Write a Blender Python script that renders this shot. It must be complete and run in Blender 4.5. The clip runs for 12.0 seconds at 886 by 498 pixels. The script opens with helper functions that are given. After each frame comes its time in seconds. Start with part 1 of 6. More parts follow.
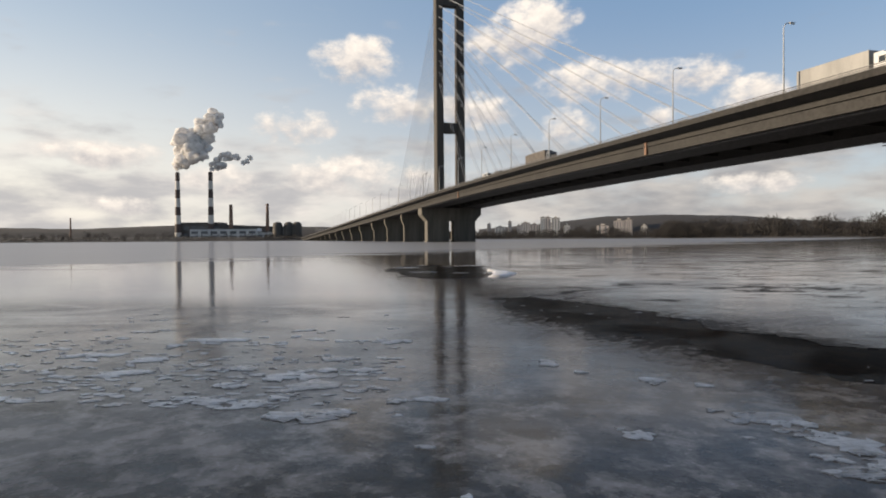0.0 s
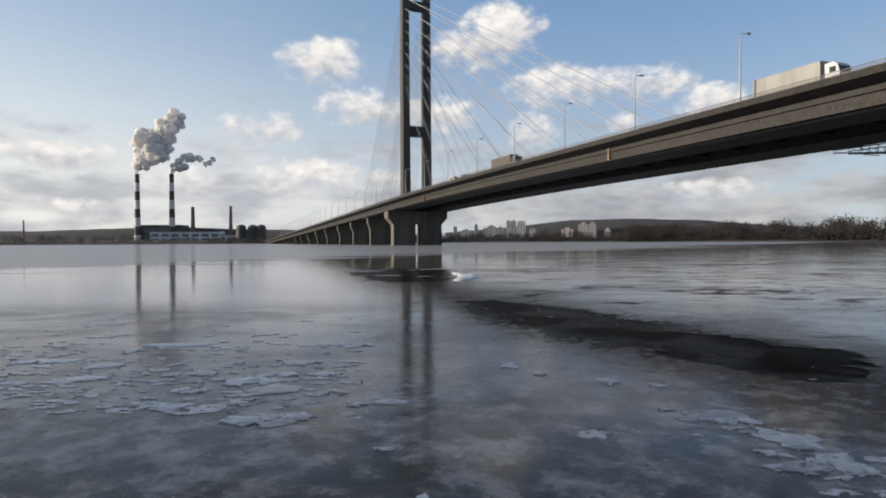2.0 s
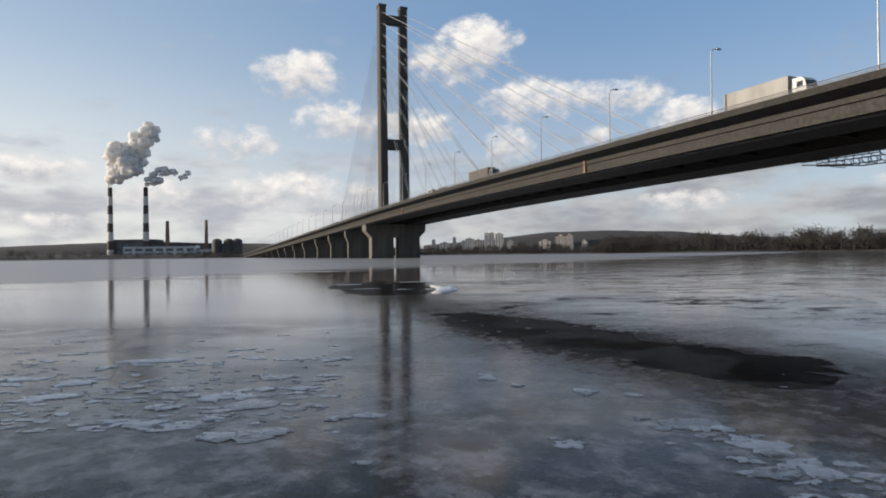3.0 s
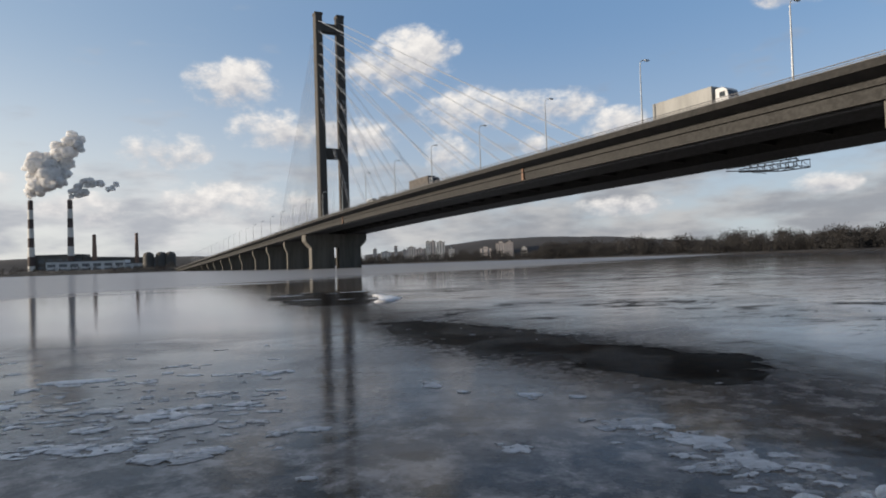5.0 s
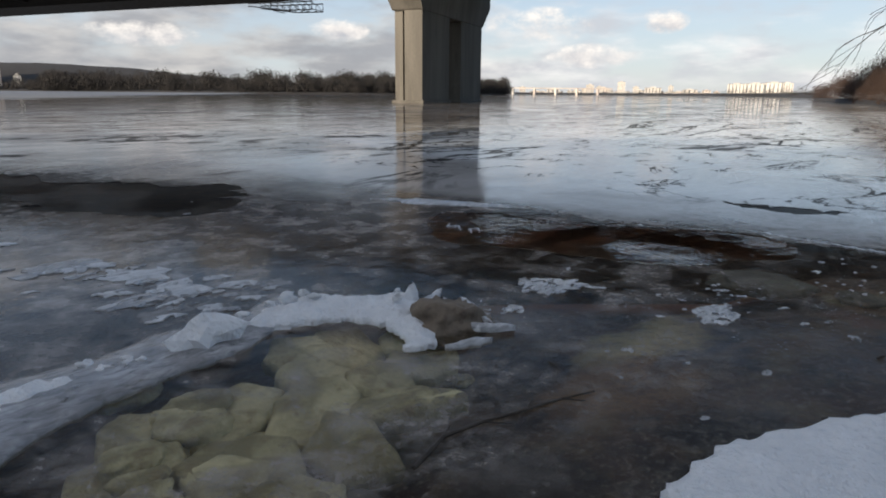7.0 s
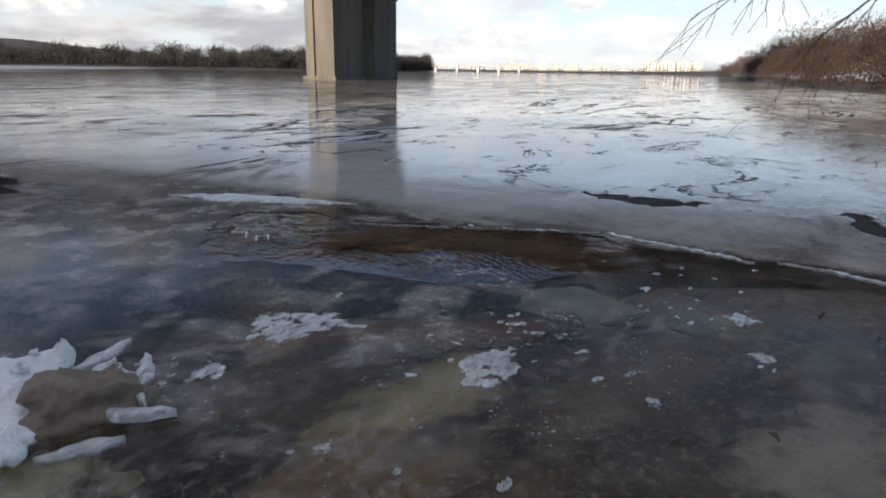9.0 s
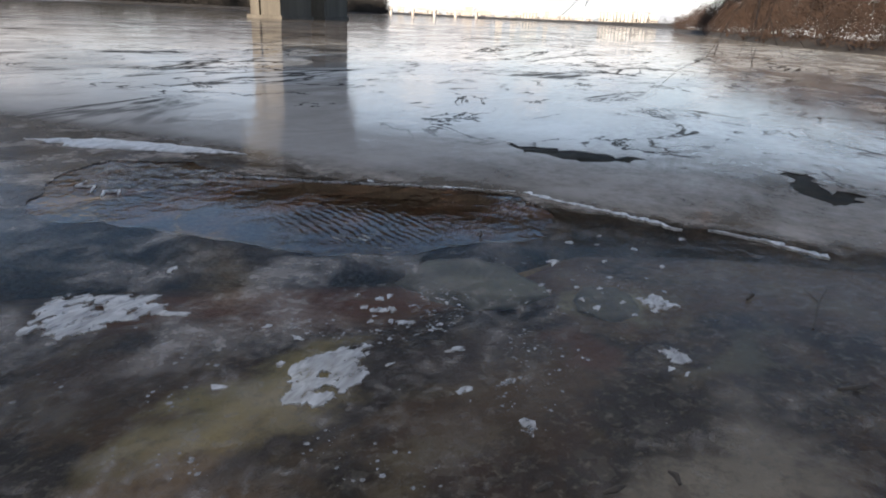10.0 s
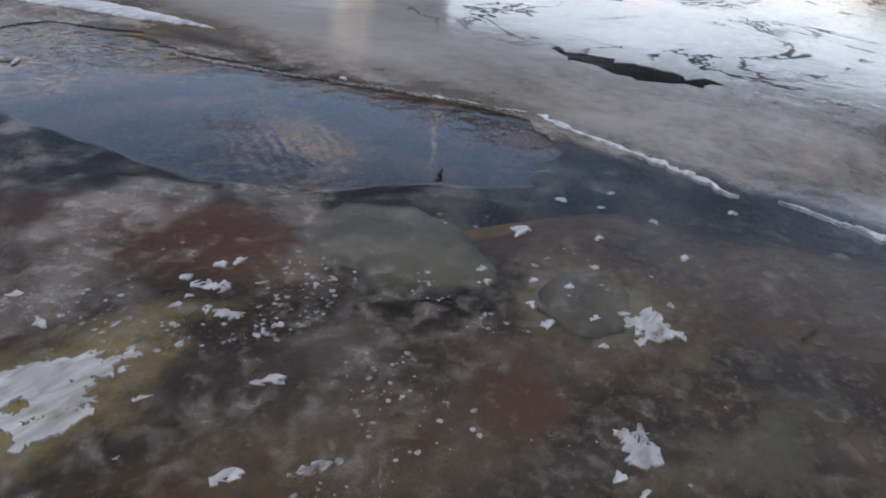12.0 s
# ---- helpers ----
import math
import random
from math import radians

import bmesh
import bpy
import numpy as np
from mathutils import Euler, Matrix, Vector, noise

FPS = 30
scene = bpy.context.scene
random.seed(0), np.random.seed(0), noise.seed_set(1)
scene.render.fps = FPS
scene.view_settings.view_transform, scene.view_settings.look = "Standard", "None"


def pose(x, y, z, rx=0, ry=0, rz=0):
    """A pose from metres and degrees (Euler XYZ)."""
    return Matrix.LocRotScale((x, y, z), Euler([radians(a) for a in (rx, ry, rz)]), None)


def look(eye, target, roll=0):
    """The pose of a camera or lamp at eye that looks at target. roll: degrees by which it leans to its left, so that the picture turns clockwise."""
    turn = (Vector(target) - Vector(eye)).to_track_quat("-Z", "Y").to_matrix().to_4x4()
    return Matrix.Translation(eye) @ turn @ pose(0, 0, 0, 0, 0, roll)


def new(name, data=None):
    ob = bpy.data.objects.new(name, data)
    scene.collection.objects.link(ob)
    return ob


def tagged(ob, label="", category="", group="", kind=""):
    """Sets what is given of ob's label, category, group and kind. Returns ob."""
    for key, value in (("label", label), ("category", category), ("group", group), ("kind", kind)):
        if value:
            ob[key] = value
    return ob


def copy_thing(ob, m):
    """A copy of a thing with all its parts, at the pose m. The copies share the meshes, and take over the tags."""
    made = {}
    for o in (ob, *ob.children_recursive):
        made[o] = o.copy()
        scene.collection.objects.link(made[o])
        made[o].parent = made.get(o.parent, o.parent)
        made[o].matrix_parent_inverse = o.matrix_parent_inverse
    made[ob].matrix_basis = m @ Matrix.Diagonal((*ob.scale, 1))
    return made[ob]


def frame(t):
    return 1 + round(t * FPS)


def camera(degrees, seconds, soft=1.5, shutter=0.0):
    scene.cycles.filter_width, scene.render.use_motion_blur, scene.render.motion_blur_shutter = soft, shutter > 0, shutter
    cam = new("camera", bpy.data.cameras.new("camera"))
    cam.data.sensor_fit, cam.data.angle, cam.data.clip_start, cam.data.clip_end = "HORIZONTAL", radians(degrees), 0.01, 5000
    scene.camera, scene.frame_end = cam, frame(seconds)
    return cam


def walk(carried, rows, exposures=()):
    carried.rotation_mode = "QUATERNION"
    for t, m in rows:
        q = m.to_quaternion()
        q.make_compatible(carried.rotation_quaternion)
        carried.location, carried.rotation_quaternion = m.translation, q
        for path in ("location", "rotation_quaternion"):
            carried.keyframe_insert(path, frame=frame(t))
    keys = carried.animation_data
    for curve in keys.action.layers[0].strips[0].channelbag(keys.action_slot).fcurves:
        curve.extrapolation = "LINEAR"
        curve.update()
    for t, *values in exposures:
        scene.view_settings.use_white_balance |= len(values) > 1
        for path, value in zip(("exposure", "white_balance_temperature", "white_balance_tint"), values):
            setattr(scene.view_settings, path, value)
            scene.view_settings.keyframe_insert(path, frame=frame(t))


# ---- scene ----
from mathutils.geometry import delaunay_2d_cdt

# ---- camera ----
cam = camera(70.6, 12.0, soft=1.9)
PATH = [
    (0, (-0.93, 1.033, 1.651), (-0.835, 3.031, 1.618), -0.4),
    (0.5, (-0.905, 0.969, 1.664), (-0.787, 2.965, 1.635), -0.5),
    (1, (-0.897, 0.988, 1.666), (-0.756, 2.983, 1.633), -0.7),
    (1.5, (-0.874, 0.944, 1.662), (-0.71, 2.937, 1.624), -0.6),
    (2, (-0.874, 0.95, 1.659), (-0.672, 2.939, 1.636), -0.3),
    (2.5, (-0.874, 0.911, 1.653), (-0.649, 2.898, 1.627), -0.4),
    (3, (-0.865, 0.91, 1.658), (-0.594, 2.891, 1.675), -0.7),
    (4.8, (-0.823, 1.096, 1.593), (-0.408, 3.05, 1.691), -0.8),
    (5, (-0.87, 0.976, 1.64), (-0.415, 2.923, 1.68), -1.9),
    (5.2, (-0.823, 1.124, 1.58), (-0.26, 3.042, 1.505), -1.3),
    (5.5, (-0.723, 1.147, 1.52), (0.05, 2.956, 1.162), -1.3),
    (6, (-0.529, 1.113, 1.474), (0.351, 2.834, 0.958), -2.8),
    (6.5, (-0.257, 1.067, 1.452), (0.991, 2.531, 0.904), -1.6),
    (7, (0.072, 1.03, 1.434), (1.641, 2.173, 0.951), 0.5),
    (7.5, (0.43, 0.907, 1.438), (2.111, 1.866, 0.931), -0.6),
    (7.7, (0.59, 0.866, 1.475), (2.25, 1.853, 0.958), 0.2),
    (9.5, (2.26, 0.677, 1.362), (3.959, 1.542, 0.759), 1.5),
    (10, (2.681, 0.642, 1.307), (4.385, 1.423, 0.611), 2.8),
    (10.5, (3.055, 0.614, 1.308), (4.638, 1.595, 0.578), 1.9),
    (11, (3.419, 0.654, 1.238), (5.004, 1.605, 0.473), 5.6),
    (11.5, (3.711, 0.614, 1.153), (5.279, 1.403, 0.195), 5.1),
    (12, (4.007, 0.58, 1.135), (5.486, 1.483, 0.136), 7.0),
]
walk(cam, [(t, look(eye, target, roll)) for t, eye, target, roll in PATH],
     exposures=[(0, 0.9, 7050, 12), (0.6, 0.88, 6950, 12), (1.5, 0.84, 6500, 10), (3.0, 0.8, 6450, 10), (5.0, 0.72, 6400, 10), (5.5, 0.56, 6550, 12), (6.0, 0.74, 6550, 11), (6.5, 0.9, 6600, 11), (7.5, 1.12, 6650, 10),
                (9.5, 1.48, 6750, 12), (10.5, 1.66, 6950, 13), (11.5, 1.82, 7200, 15), (12.0, 2.1, 7300, 16)])

# ---- world, sun ----
SUN_YAW, SUN_EL = 86.0, 13.0     # degrees to the left of +y, and above the horizon


def node(nt, kind, ins=None, out=0, operation=None, use_clamp=False, interpolation_type=None):
    """One node of a tree; ins: sockets to link or plain values. Returns an output socket."""
    n = nt.nodes.new(kind)
    if operation:
        n.operation = operation
    if use_clamp:
        n.use_clamp = True
    if interpolation_type:
        n.interpolation_type = interpolation_type
    for key, value in (ins or {}).items():
        if isinstance(value, bpy.types.NodeSocket):
            nt.links.new(value, n.inputs[key])
        else:
            n.inputs[key].default_value = value
    return n.outputs[out]


def calc(nt, op, a, b=0.0, c=0.0, clamp=False):
    return node(nt, "ShaderNodeMath", {0: a, 1: b, 2: c}, operation=op, use_clamp=clamp)


def ramp(nt, value, lo, hi, a=0.0, b=1.0, smooth=True):
    return node(nt, "ShaderNodeMapRange", {0: value, 1: lo, 2: hi, 3: a, 4: b}, interpolation_type="SMOOTHSTEP" if smooth else "LINEAR")


def blend(nt, f, a, b):
    """Colours a to b by f."""
    n = nt.nodes.new("ShaderNodeMix")
    n.data_type = "RGBA"
    for key, value in ((0, f), (6, a), (7, b)):
        if isinstance(value, bpy.types.NodeSocket):
            nt.links.new(value, n.inputs[key])
        else:
            n.inputs[key].default_value = (*value, 1) if isinstance(value, tuple) else value
    return n.outputs[2]


def fbm(nt, vec, scale, detail=4.0, rough=0.55, distort=0.0):
    return node(nt, "ShaderNodeTexNoise", {"Vector": vec, "Scale": scale, "Detail": detail, "Roughness": rough, "Distortion": distort})


def scaled(nt, vec, s, turn=0.0, shift=(0, 0, 0)):
    return node(nt, "ShaderNodeMapping", {"Vector": vec, "Location": shift, "Rotation": (0, 0, turn), "Scale": s})


# cumulus heaps: azimuth to the left, height, half width, half height (degrees), body
CLOUDS = [
    (5.0, 15.8, 3.7, 2.1, 1.0), (-8.6, 17.2, 3.4, 2.2, 1.0), (-11.4, 18.6, 3.6, 2.2, 1.0), (-15.8, 13.6, 4.6, 1.9, 1.0), (-24.4, 13.4, 3.4, 1.6, 0.85), (-20.5, 13.8, 3.6, 1.3, 0.8),
    (-29.2, 11.4, 3.0, 1.5, 1.0), (-21.9, 10.3, 1.3, 0.9, 0.9), (-14.0, 9.8, 2.2, 1.8, 0.9), (1.4, 12.0, 3.9, 1.7, 1.0), (-5.4, 11.5, 3.8, 1.6, 0.9), (10.6, 10.0, 3.5, 1.5, 1.0),
    (5.8, 5.8, 5.6, 1.7, 1.0), (-0.8, 5.8, 2.2, 1.1, 0.8), (16.8, 5.0, 3.4, 1.4, 0.9), (25.6, 6.9, 4.2, 1.2, 1.0), (24.6, 2.9, 2.8, 0.8, 0.8), (-43.5, 20.0, 3.0, 1.2, 0.8),
    (-44.6, 5.2, 2.4, 0.9, 0.9), (-72.3, 5.9, 1.7, 0.9, 1.0), (-62.0, 5.6, 4.0, 1.4, 0.7), (-29.0, 4.4, 4.0, 0.9, 0.8), (-66.5, 3.2, 4.0, 0.9, 0.8), (-46.0, 22.6, 4.0, 3.2, 1.0),
]


def build_world():
    world = bpy.data.worlds.new("winter_sky")
    scene.world = world
    world.use_nodes = True
    nt = world.node_tree
    nt.nodes.clear()
    sky_node = nt.nodes.new("ShaderNodeTexSky")
    sky_node.sky_type, sky_node.sun_disc = "NISHITA", False
    sky_node.sun_elevation, sky_node.sun_rotation = radians(SUN_EL), radians(-SUN_YAW)
    sky_node.air_density, sky_node.dust_density, sky_node.ozone_density = 1.0, 0.4, 2.0
    sky = sky_node.outputs[0]
    way = node(nt, "ShaderNodeTexCoord")
    xyz = nt.nodes.new("ShaderNodeSeparateXYZ")
    nt.links.new(way, xyz.inputs[0])
    x, y, z = xyz.outputs
    az = calc(nt, "MULTIPLY", calc(nt, "ARCTAN2", calc(nt, "MULTIPLY", x, -1.0), y), 57.2958)
    el = calc(nt, "MULTIPLY", calc(nt, "ARCSINE", z), 57.2958)
    flat = node(nt, "ShaderNodeCombineXYZ", {0: az, 1: calc(nt, "MULTIPLY", el, 1.5), 2: 0.0})
    wob = fbm(nt, flat, 0.22, 6.0, 0.62)
    fine = fbm(nt, scaled(nt, flat, (1, 1, 1), shift=(31, 7, 3)), 0.75, 5.0, 0.6)
    mass, lift = None, None
    for a, e, wa, we, body in CLOUDS:
        p = calc(nt, "DIVIDE", calc(nt, "SUBTRACT", az, a), wa * 1.25)
        q = calc(nt, "DIVIDE", calc(nt, "SUBTRACT", el, e), we * 1.25)
        m = calc(nt, "MULTIPLY", calc(nt, "SUBTRACT", 1.0, calc(nt, "ADD", calc(nt, "MULTIPLY", p, p), calc(nt, "MULTIPLY", q, q)), clamp=True), body)
        up = calc(nt, "MULTIPLY", m, q)
        mass = m if mass is None else calc(nt, "MAXIMUM", mass, m)
        lift = up if lift is None else calc(nt, "ADD", lift, up)
    rag = calc(nt, "ADD", calc(nt, "MULTIPLY", calc(nt, "SUBTRACT", wob, 0.5), 3.4), calc(nt, "MULTIPLY", calc(nt, "SUBTRACT", fine, 0.5), 1.5))
    there = ramp(nt, mass, 0.0, 0.25)
    heap = calc(nt, "MULTIPLY", ramp(nt, calc(nt, "ADD", calc(nt, "MULTIPLY", mass, 1.25), rag), 0.1, 1.35), there)
    # broken stratus: low over the horizon, and closing over towards the right
    wide = fbm(nt, scaled(nt, flat, (0.55, 1.0, 1), shift=(5, 2, 9)), 0.3, 5.0, 0.52)
    low = ramp(nt, el, 3.0, 13.0, 0.24, -0.1)
    rightward = ramp(nt, az, -48.0, -74.0, 0.02, -0.1)
    high = ramp(nt, el, 17.0, 30.0, 0.0, -0.3)
    sheet = ramp(nt, calc(nt, "ADD", calc(nt, "ADD", wide, low), calc(nt, "ADD", rightward, high)), 0.5, 0.86)
    dim_south = ramp(nt, y, -0.7, -0.1, 0.25, 1.0)        # unseen sky behind the walker, dimmed to darken faces turned that way
    sheet = calc(nt, "MULTIPLY", calc(nt, "MULTIPLY", sheet, dim_south), ramp(nt, el, -1.0, 1.0, 0.0, 0.9))
    # lit tops, grey feet
    tone = calc(nt, "ADD", calc(nt, "ADD", calc(nt, "MULTIPLY", lift, 0.75), calc(nt, "MULTIPLY", calc(nt, "SUBTRACT", fine, 0.5), 1.6)), 0.55, clamp=True)
    heap_col = blend(nt, tone, (2.7, 2.75, 3.0), (5.6, 5.35, 5.05))
    tone2 = ramp(nt, calc(nt, "ADD", calc(nt, "MULTIPLY", fbm(nt, scaled(nt, flat, (0.5, 1.2, 1), shift=(2, 5, 1)), 0.3, 5.0, 0.55), 1.2), calc(nt, "MULTIPLY", wide, -0.5)), 0.15, 0.6)
    sheet_col = blend(nt, tone2, (2.9, 3.0, 3.25), (5.2, 5.1, 5.0))
    thin = ramp(nt, az, -46.0, -66.0, ramp(nt, az, 10.0, -20.0, 0.9, 0.64), 1.08)
    sheet_col = node(nt, "ShaderNodeVectorMath", {0: sheet_col, 3: thin}, operation="SCALE")
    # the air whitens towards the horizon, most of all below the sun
    haze = calc(nt, "MULTIPLY", ramp(nt, el, 22.0, 0.0, 0.0, 0.85), calc(nt, "MULTIPLY", ramp(nt, az, 35.0, -30.0, 1.0, 0.62), dim_south))
    clear_air = blend(nt, ramp(nt, el, 22.0, 45.0, 0.62, 0.2), sky, blend(nt, ramp(nt, az, 40.0, -25.0), (2.5, 3.1, 3.8), (1.12, 1.95, 3.3)))
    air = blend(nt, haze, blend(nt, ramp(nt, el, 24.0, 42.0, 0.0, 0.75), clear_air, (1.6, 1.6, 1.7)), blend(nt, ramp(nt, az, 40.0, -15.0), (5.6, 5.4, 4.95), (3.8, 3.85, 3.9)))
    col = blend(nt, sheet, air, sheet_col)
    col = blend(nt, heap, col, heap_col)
    bg = node(nt, "ShaderNodeBackground", {0: col, 1: 0.1})
    out = nt.nodes.new("ShaderNodeOutputWorld")
    nt.links.new(bg, out.inputs[0])


build_world()
sun_data = bpy.data.lights.new("sun", "SUN")
sun_data.energy, sun_data.angle, sun_data.color = 4.2, radians(0.6), (1.0, 0.85, 0.66)
sun = new("sun", sun_data)
sun.matrix_world = look((-300 * math.sin(radians(SUN_YAW)), 300 * math.cos(radians(SUN_YAW)), 300 * math.tan(radians(SUN_EL))), (0, 0, 0))


# ---- materials ----
def material(name):
    m = bpy.data.materials.new(name)
    m.use_nodes = True
    nt = m.node_tree
    return m, nt, nt.nodes["Principled BSDF"], node(nt, "ShaderNodeTexCoord", out=3)


def surface(name, a, b, scale, rough=0.8, bump=0.3, stretch=(1, 1, 1), metal=0.0, fine=None, c=None, depth=0.02, vary=0.0):
    """A worn surface: colours a and b by large and fine noise, stains of colour c, relief."""
    m, nt, p, co = material(name)
    big = fbm(nt, scaled(nt, co, stretch), scale, 5.0, 0.6)
    small = fbm(nt, co, fine or scale * 9, 4.0, 0.6)
    f = ramp(nt, calc(nt, "ADD", calc(nt, "MULTIPLY", big, 0.7), calc(nt, "MULTIPLY", small, 0.3)), 0.36, 0.64)
    if vary:
        rnd = node(nt, "ShaderNodeObjectInfo", out=5)
        f = calc(nt, "ADD", f, calc(nt, "MULTIPLY", calc(nt, "SUBTRACT", rnd, 0.5), vary), clamp=True)
    col = blend(nt, f, a, b)
    if c:
        col = blend(nt, ramp(nt, fbm(nt, scaled(nt, co, stretch, shift=(9, 4, 2)), scale * 2.3, 6.0, 0.65), 0.55, 0.75), col, c)
    nt.links.new(col, p.inputs["Base Color"])
    nt.links.new(ramp(nt, small, 0.3, 0.7, rough - 0.1, min(1.0, rough + 0.1)), p.inputs["Roughness"])
    p.inputs["Metallic"].default_value = metal
    if bump:
        nt.links.new(node(nt, "ShaderNodeBump", {"Strength": bump, "Distance": depth, "Height": calc(nt, "ADD", small, calc(nt, "MULTIPLY", big, 2.0))}), p.inputs["Normal"])
    return m


CONCRETE = surface("pier_concrete", (0.06, 0.056, 0.049), (0.115, 0.107, 0.094), 0.25, 0.85, 0.4, (1, 1, 0.12), c=(0.04, 0.036, 0.03), fine=3.0)
# girder and fascia near black: the bridge's shaded side is put into their colours
GIRDER = surface("shaded_girder_paint", (0.006, 0.0055, 0.0052), (0.012, 0.011, 0.0102), 0.2, 0.75, 0.2, (1, 1, 0.2), c=(0.015, 0.014, 0.013), fine=2.0)
FASCIA = surface("shaded_fascia_concrete", (0.006, 0.0056, 0.0053), (0.015, 0.0138, 0.0127), 0.3, 0.85, 0.3, (2.5, 2.5, 0.25), c=(0.006, 0.0055, 0.005), fine=2.0)
RUST = surface("rusty_joint", (0.11, 0.06, 0.04), (0.2, 0.12, 0.08), 1.0, 0.8, 0.2)
# darker than the pier concrete, with the pylon's shade in the base colour
PYLON = surface("shaded_pylon_concrete", (0.035, 0.032, 0.029), (0.06, 0.054, 0.048), 0.12, 0.85, 0.3, (1, 1, 0.15), c=(0.035, 0.032, 0.028), fine=1.5)
CABLE = surface("cable_sheath", (0.30, 0.31, 0.33), (0.36, 0.37, 0.39), 0.5, 0.5, 0.0)
STEEL = surface("galvanised_steel", (0.22, 0.23, 0.24), (0.33, 0.34, 0.35), 1.5, 0.5, 0.1, metal=0.5)
DARKSTEEL = surface("dark_steel", (0.04, 0.04, 0.045), (0.08, 0.08, 0.085), 1.0, 0.6, 0.1)
ASPHALT = surface("asphalt", (0.04, 0.04, 0.042), (0.065, 0.063, 0.06), 0.4, 0.9, 0.3)
LENS = surface("lamp_glass", (0.5, 0.5, 0.48), (0.6, 0.6, 0.57), 3.0, 0.2, 0.0)
SHEETMETAL = surface("white_trailer_panel", (0.14, 0.14, 0.137), (0.2, 0.2, 0.193), 0.6, 0.5, 0.05, (1, 1, 0.2))
TARP = surface("grey_brown_tarpaulin", (0.045, 0.04, 0.037), (0.08, 0.07, 0.064), 0.6, 0.8, 0.2)
CABPAINT = surface("cab_paint", (0.35, 0.36, 0.37), (0.45, 0.46, 0.47), 0.8, 0.35, 0.0)
DARKPAINT = surface("dark_car_paint", (0.04, 0.042, 0.05), (0.07, 0.07, 0.08), 0.8, 0.35, 0.0)
GLASS = surface("tinted_glass", (0.015, 0.018, 0.02), (0.03, 0.035, 0.04), 0.8, 0.1, 0.0)
RUBBER = surface("tyre_rubber", (0.015, 0.015, 0.015), (0.03, 0.03, 0.03), 2.0, 0.9, 0.1)
CHIM_W = surface("chimney_white_band", (0.38, 0.37, 0.35), (0.5, 0.49, 0.47), 0.05, 0.85, 0.0, c=(0.4, 0.38, 0.35))
CHIM_R = surface("chimney_red_band", (0.045, 0.034, 0.032), (0.075, 0.052, 0.048), 0.05, 0.85, 0.0)
BRICKC = surface("old_brick", (0.11, 0.07, 0.055), (0.18, 0.12, 0.09), 0.05, 0.9, 0.0)
HALL = surface("plant_hall_cladding", (0.05, 0.047, 0.045), (0.09, 0.085, 0.08), 0.03, 0.8, 0.0)
HALL_W = surface("pale_cladding", (0.42, 0.43, 0.45), (0.56, 0.57, 0.58), 0.03, 0.7, 0.0)
TOWER_W = surface("pale_facade", (0.36, 0.345, 0.33), (0.52, 0.5, 0.47), 0.02, 0.8, 0.0, vary=0.8)
TOWER_B = surface("tan_facade", (0.34, 0.3, 0.28), (0.52, 0.47, 0.43), 0.02, 0.8, 0.0, vary=0.8)
WINDOW = surface("window_glass", (0.06, 0.07, 0.08), (0.12, 0.13, 0.15), 0.05, 0.25, 0.0)
BARK = surface("bark", (0.045, 0.036, 0.03), (0.085, 0.07, 0.058), 6.0, 0.9, 0.4, (1, 1, 0.2))
WOODS = surface("bare_twigs", (0.013, 0.0122, 0.0125), (0.027, 0.0245, 0.024), 0.05, 0.95, 0.0)
WILLOW = surface("red_willow_twigs", (0.02, 0.012, 0.0095), (0.04, 0.022, 0.016), 0.3, 0.9, 0.0)
HILL = surface("wooded_hill", (0.016, 0.016, 0.019), (0.03, 0.029, 0.032), 0.012, 0.95, 0.0)
SNOW = surface("crusted_snow", (0.84, 0.85, 0.87), (0.94, 0.94, 0.95), 6.0, 0.75, 0.95, fine=26.0, depth=0.04, c=(0.74, 0.77, 0.81))
STONE = surface("river_stone", (0.29, 0.25, 0.13), (0.68, 0.61, 0.37), 2.6, 0.75, 0.7, fine=15.0, c=(0.24, 0.17, 0.08), vary=1.0, depth=0.04)
DARKSTONE = surface("dark_stone", (0.05, 0.047, 0.04), (0.1, 0.095, 0.085), 4.0, 0.8, 0.4, fine=26.0)
GREYSTONE = surface("grey_green_stone", (0.07, 0.068, 0.055), (0.17, 0.165, 0.125), 3.0, 0.8, 0.4, fine=26.0, c=(0.08, 0.08, 0.075))
BROWNSTONE = surface("brown_stone", (0.1, 0.075, 0.055), (0.21, 0.16, 0.115), 5.0, 0.7, 0.4, fine=30.0, c=(0.08, 0.05, 0.035))


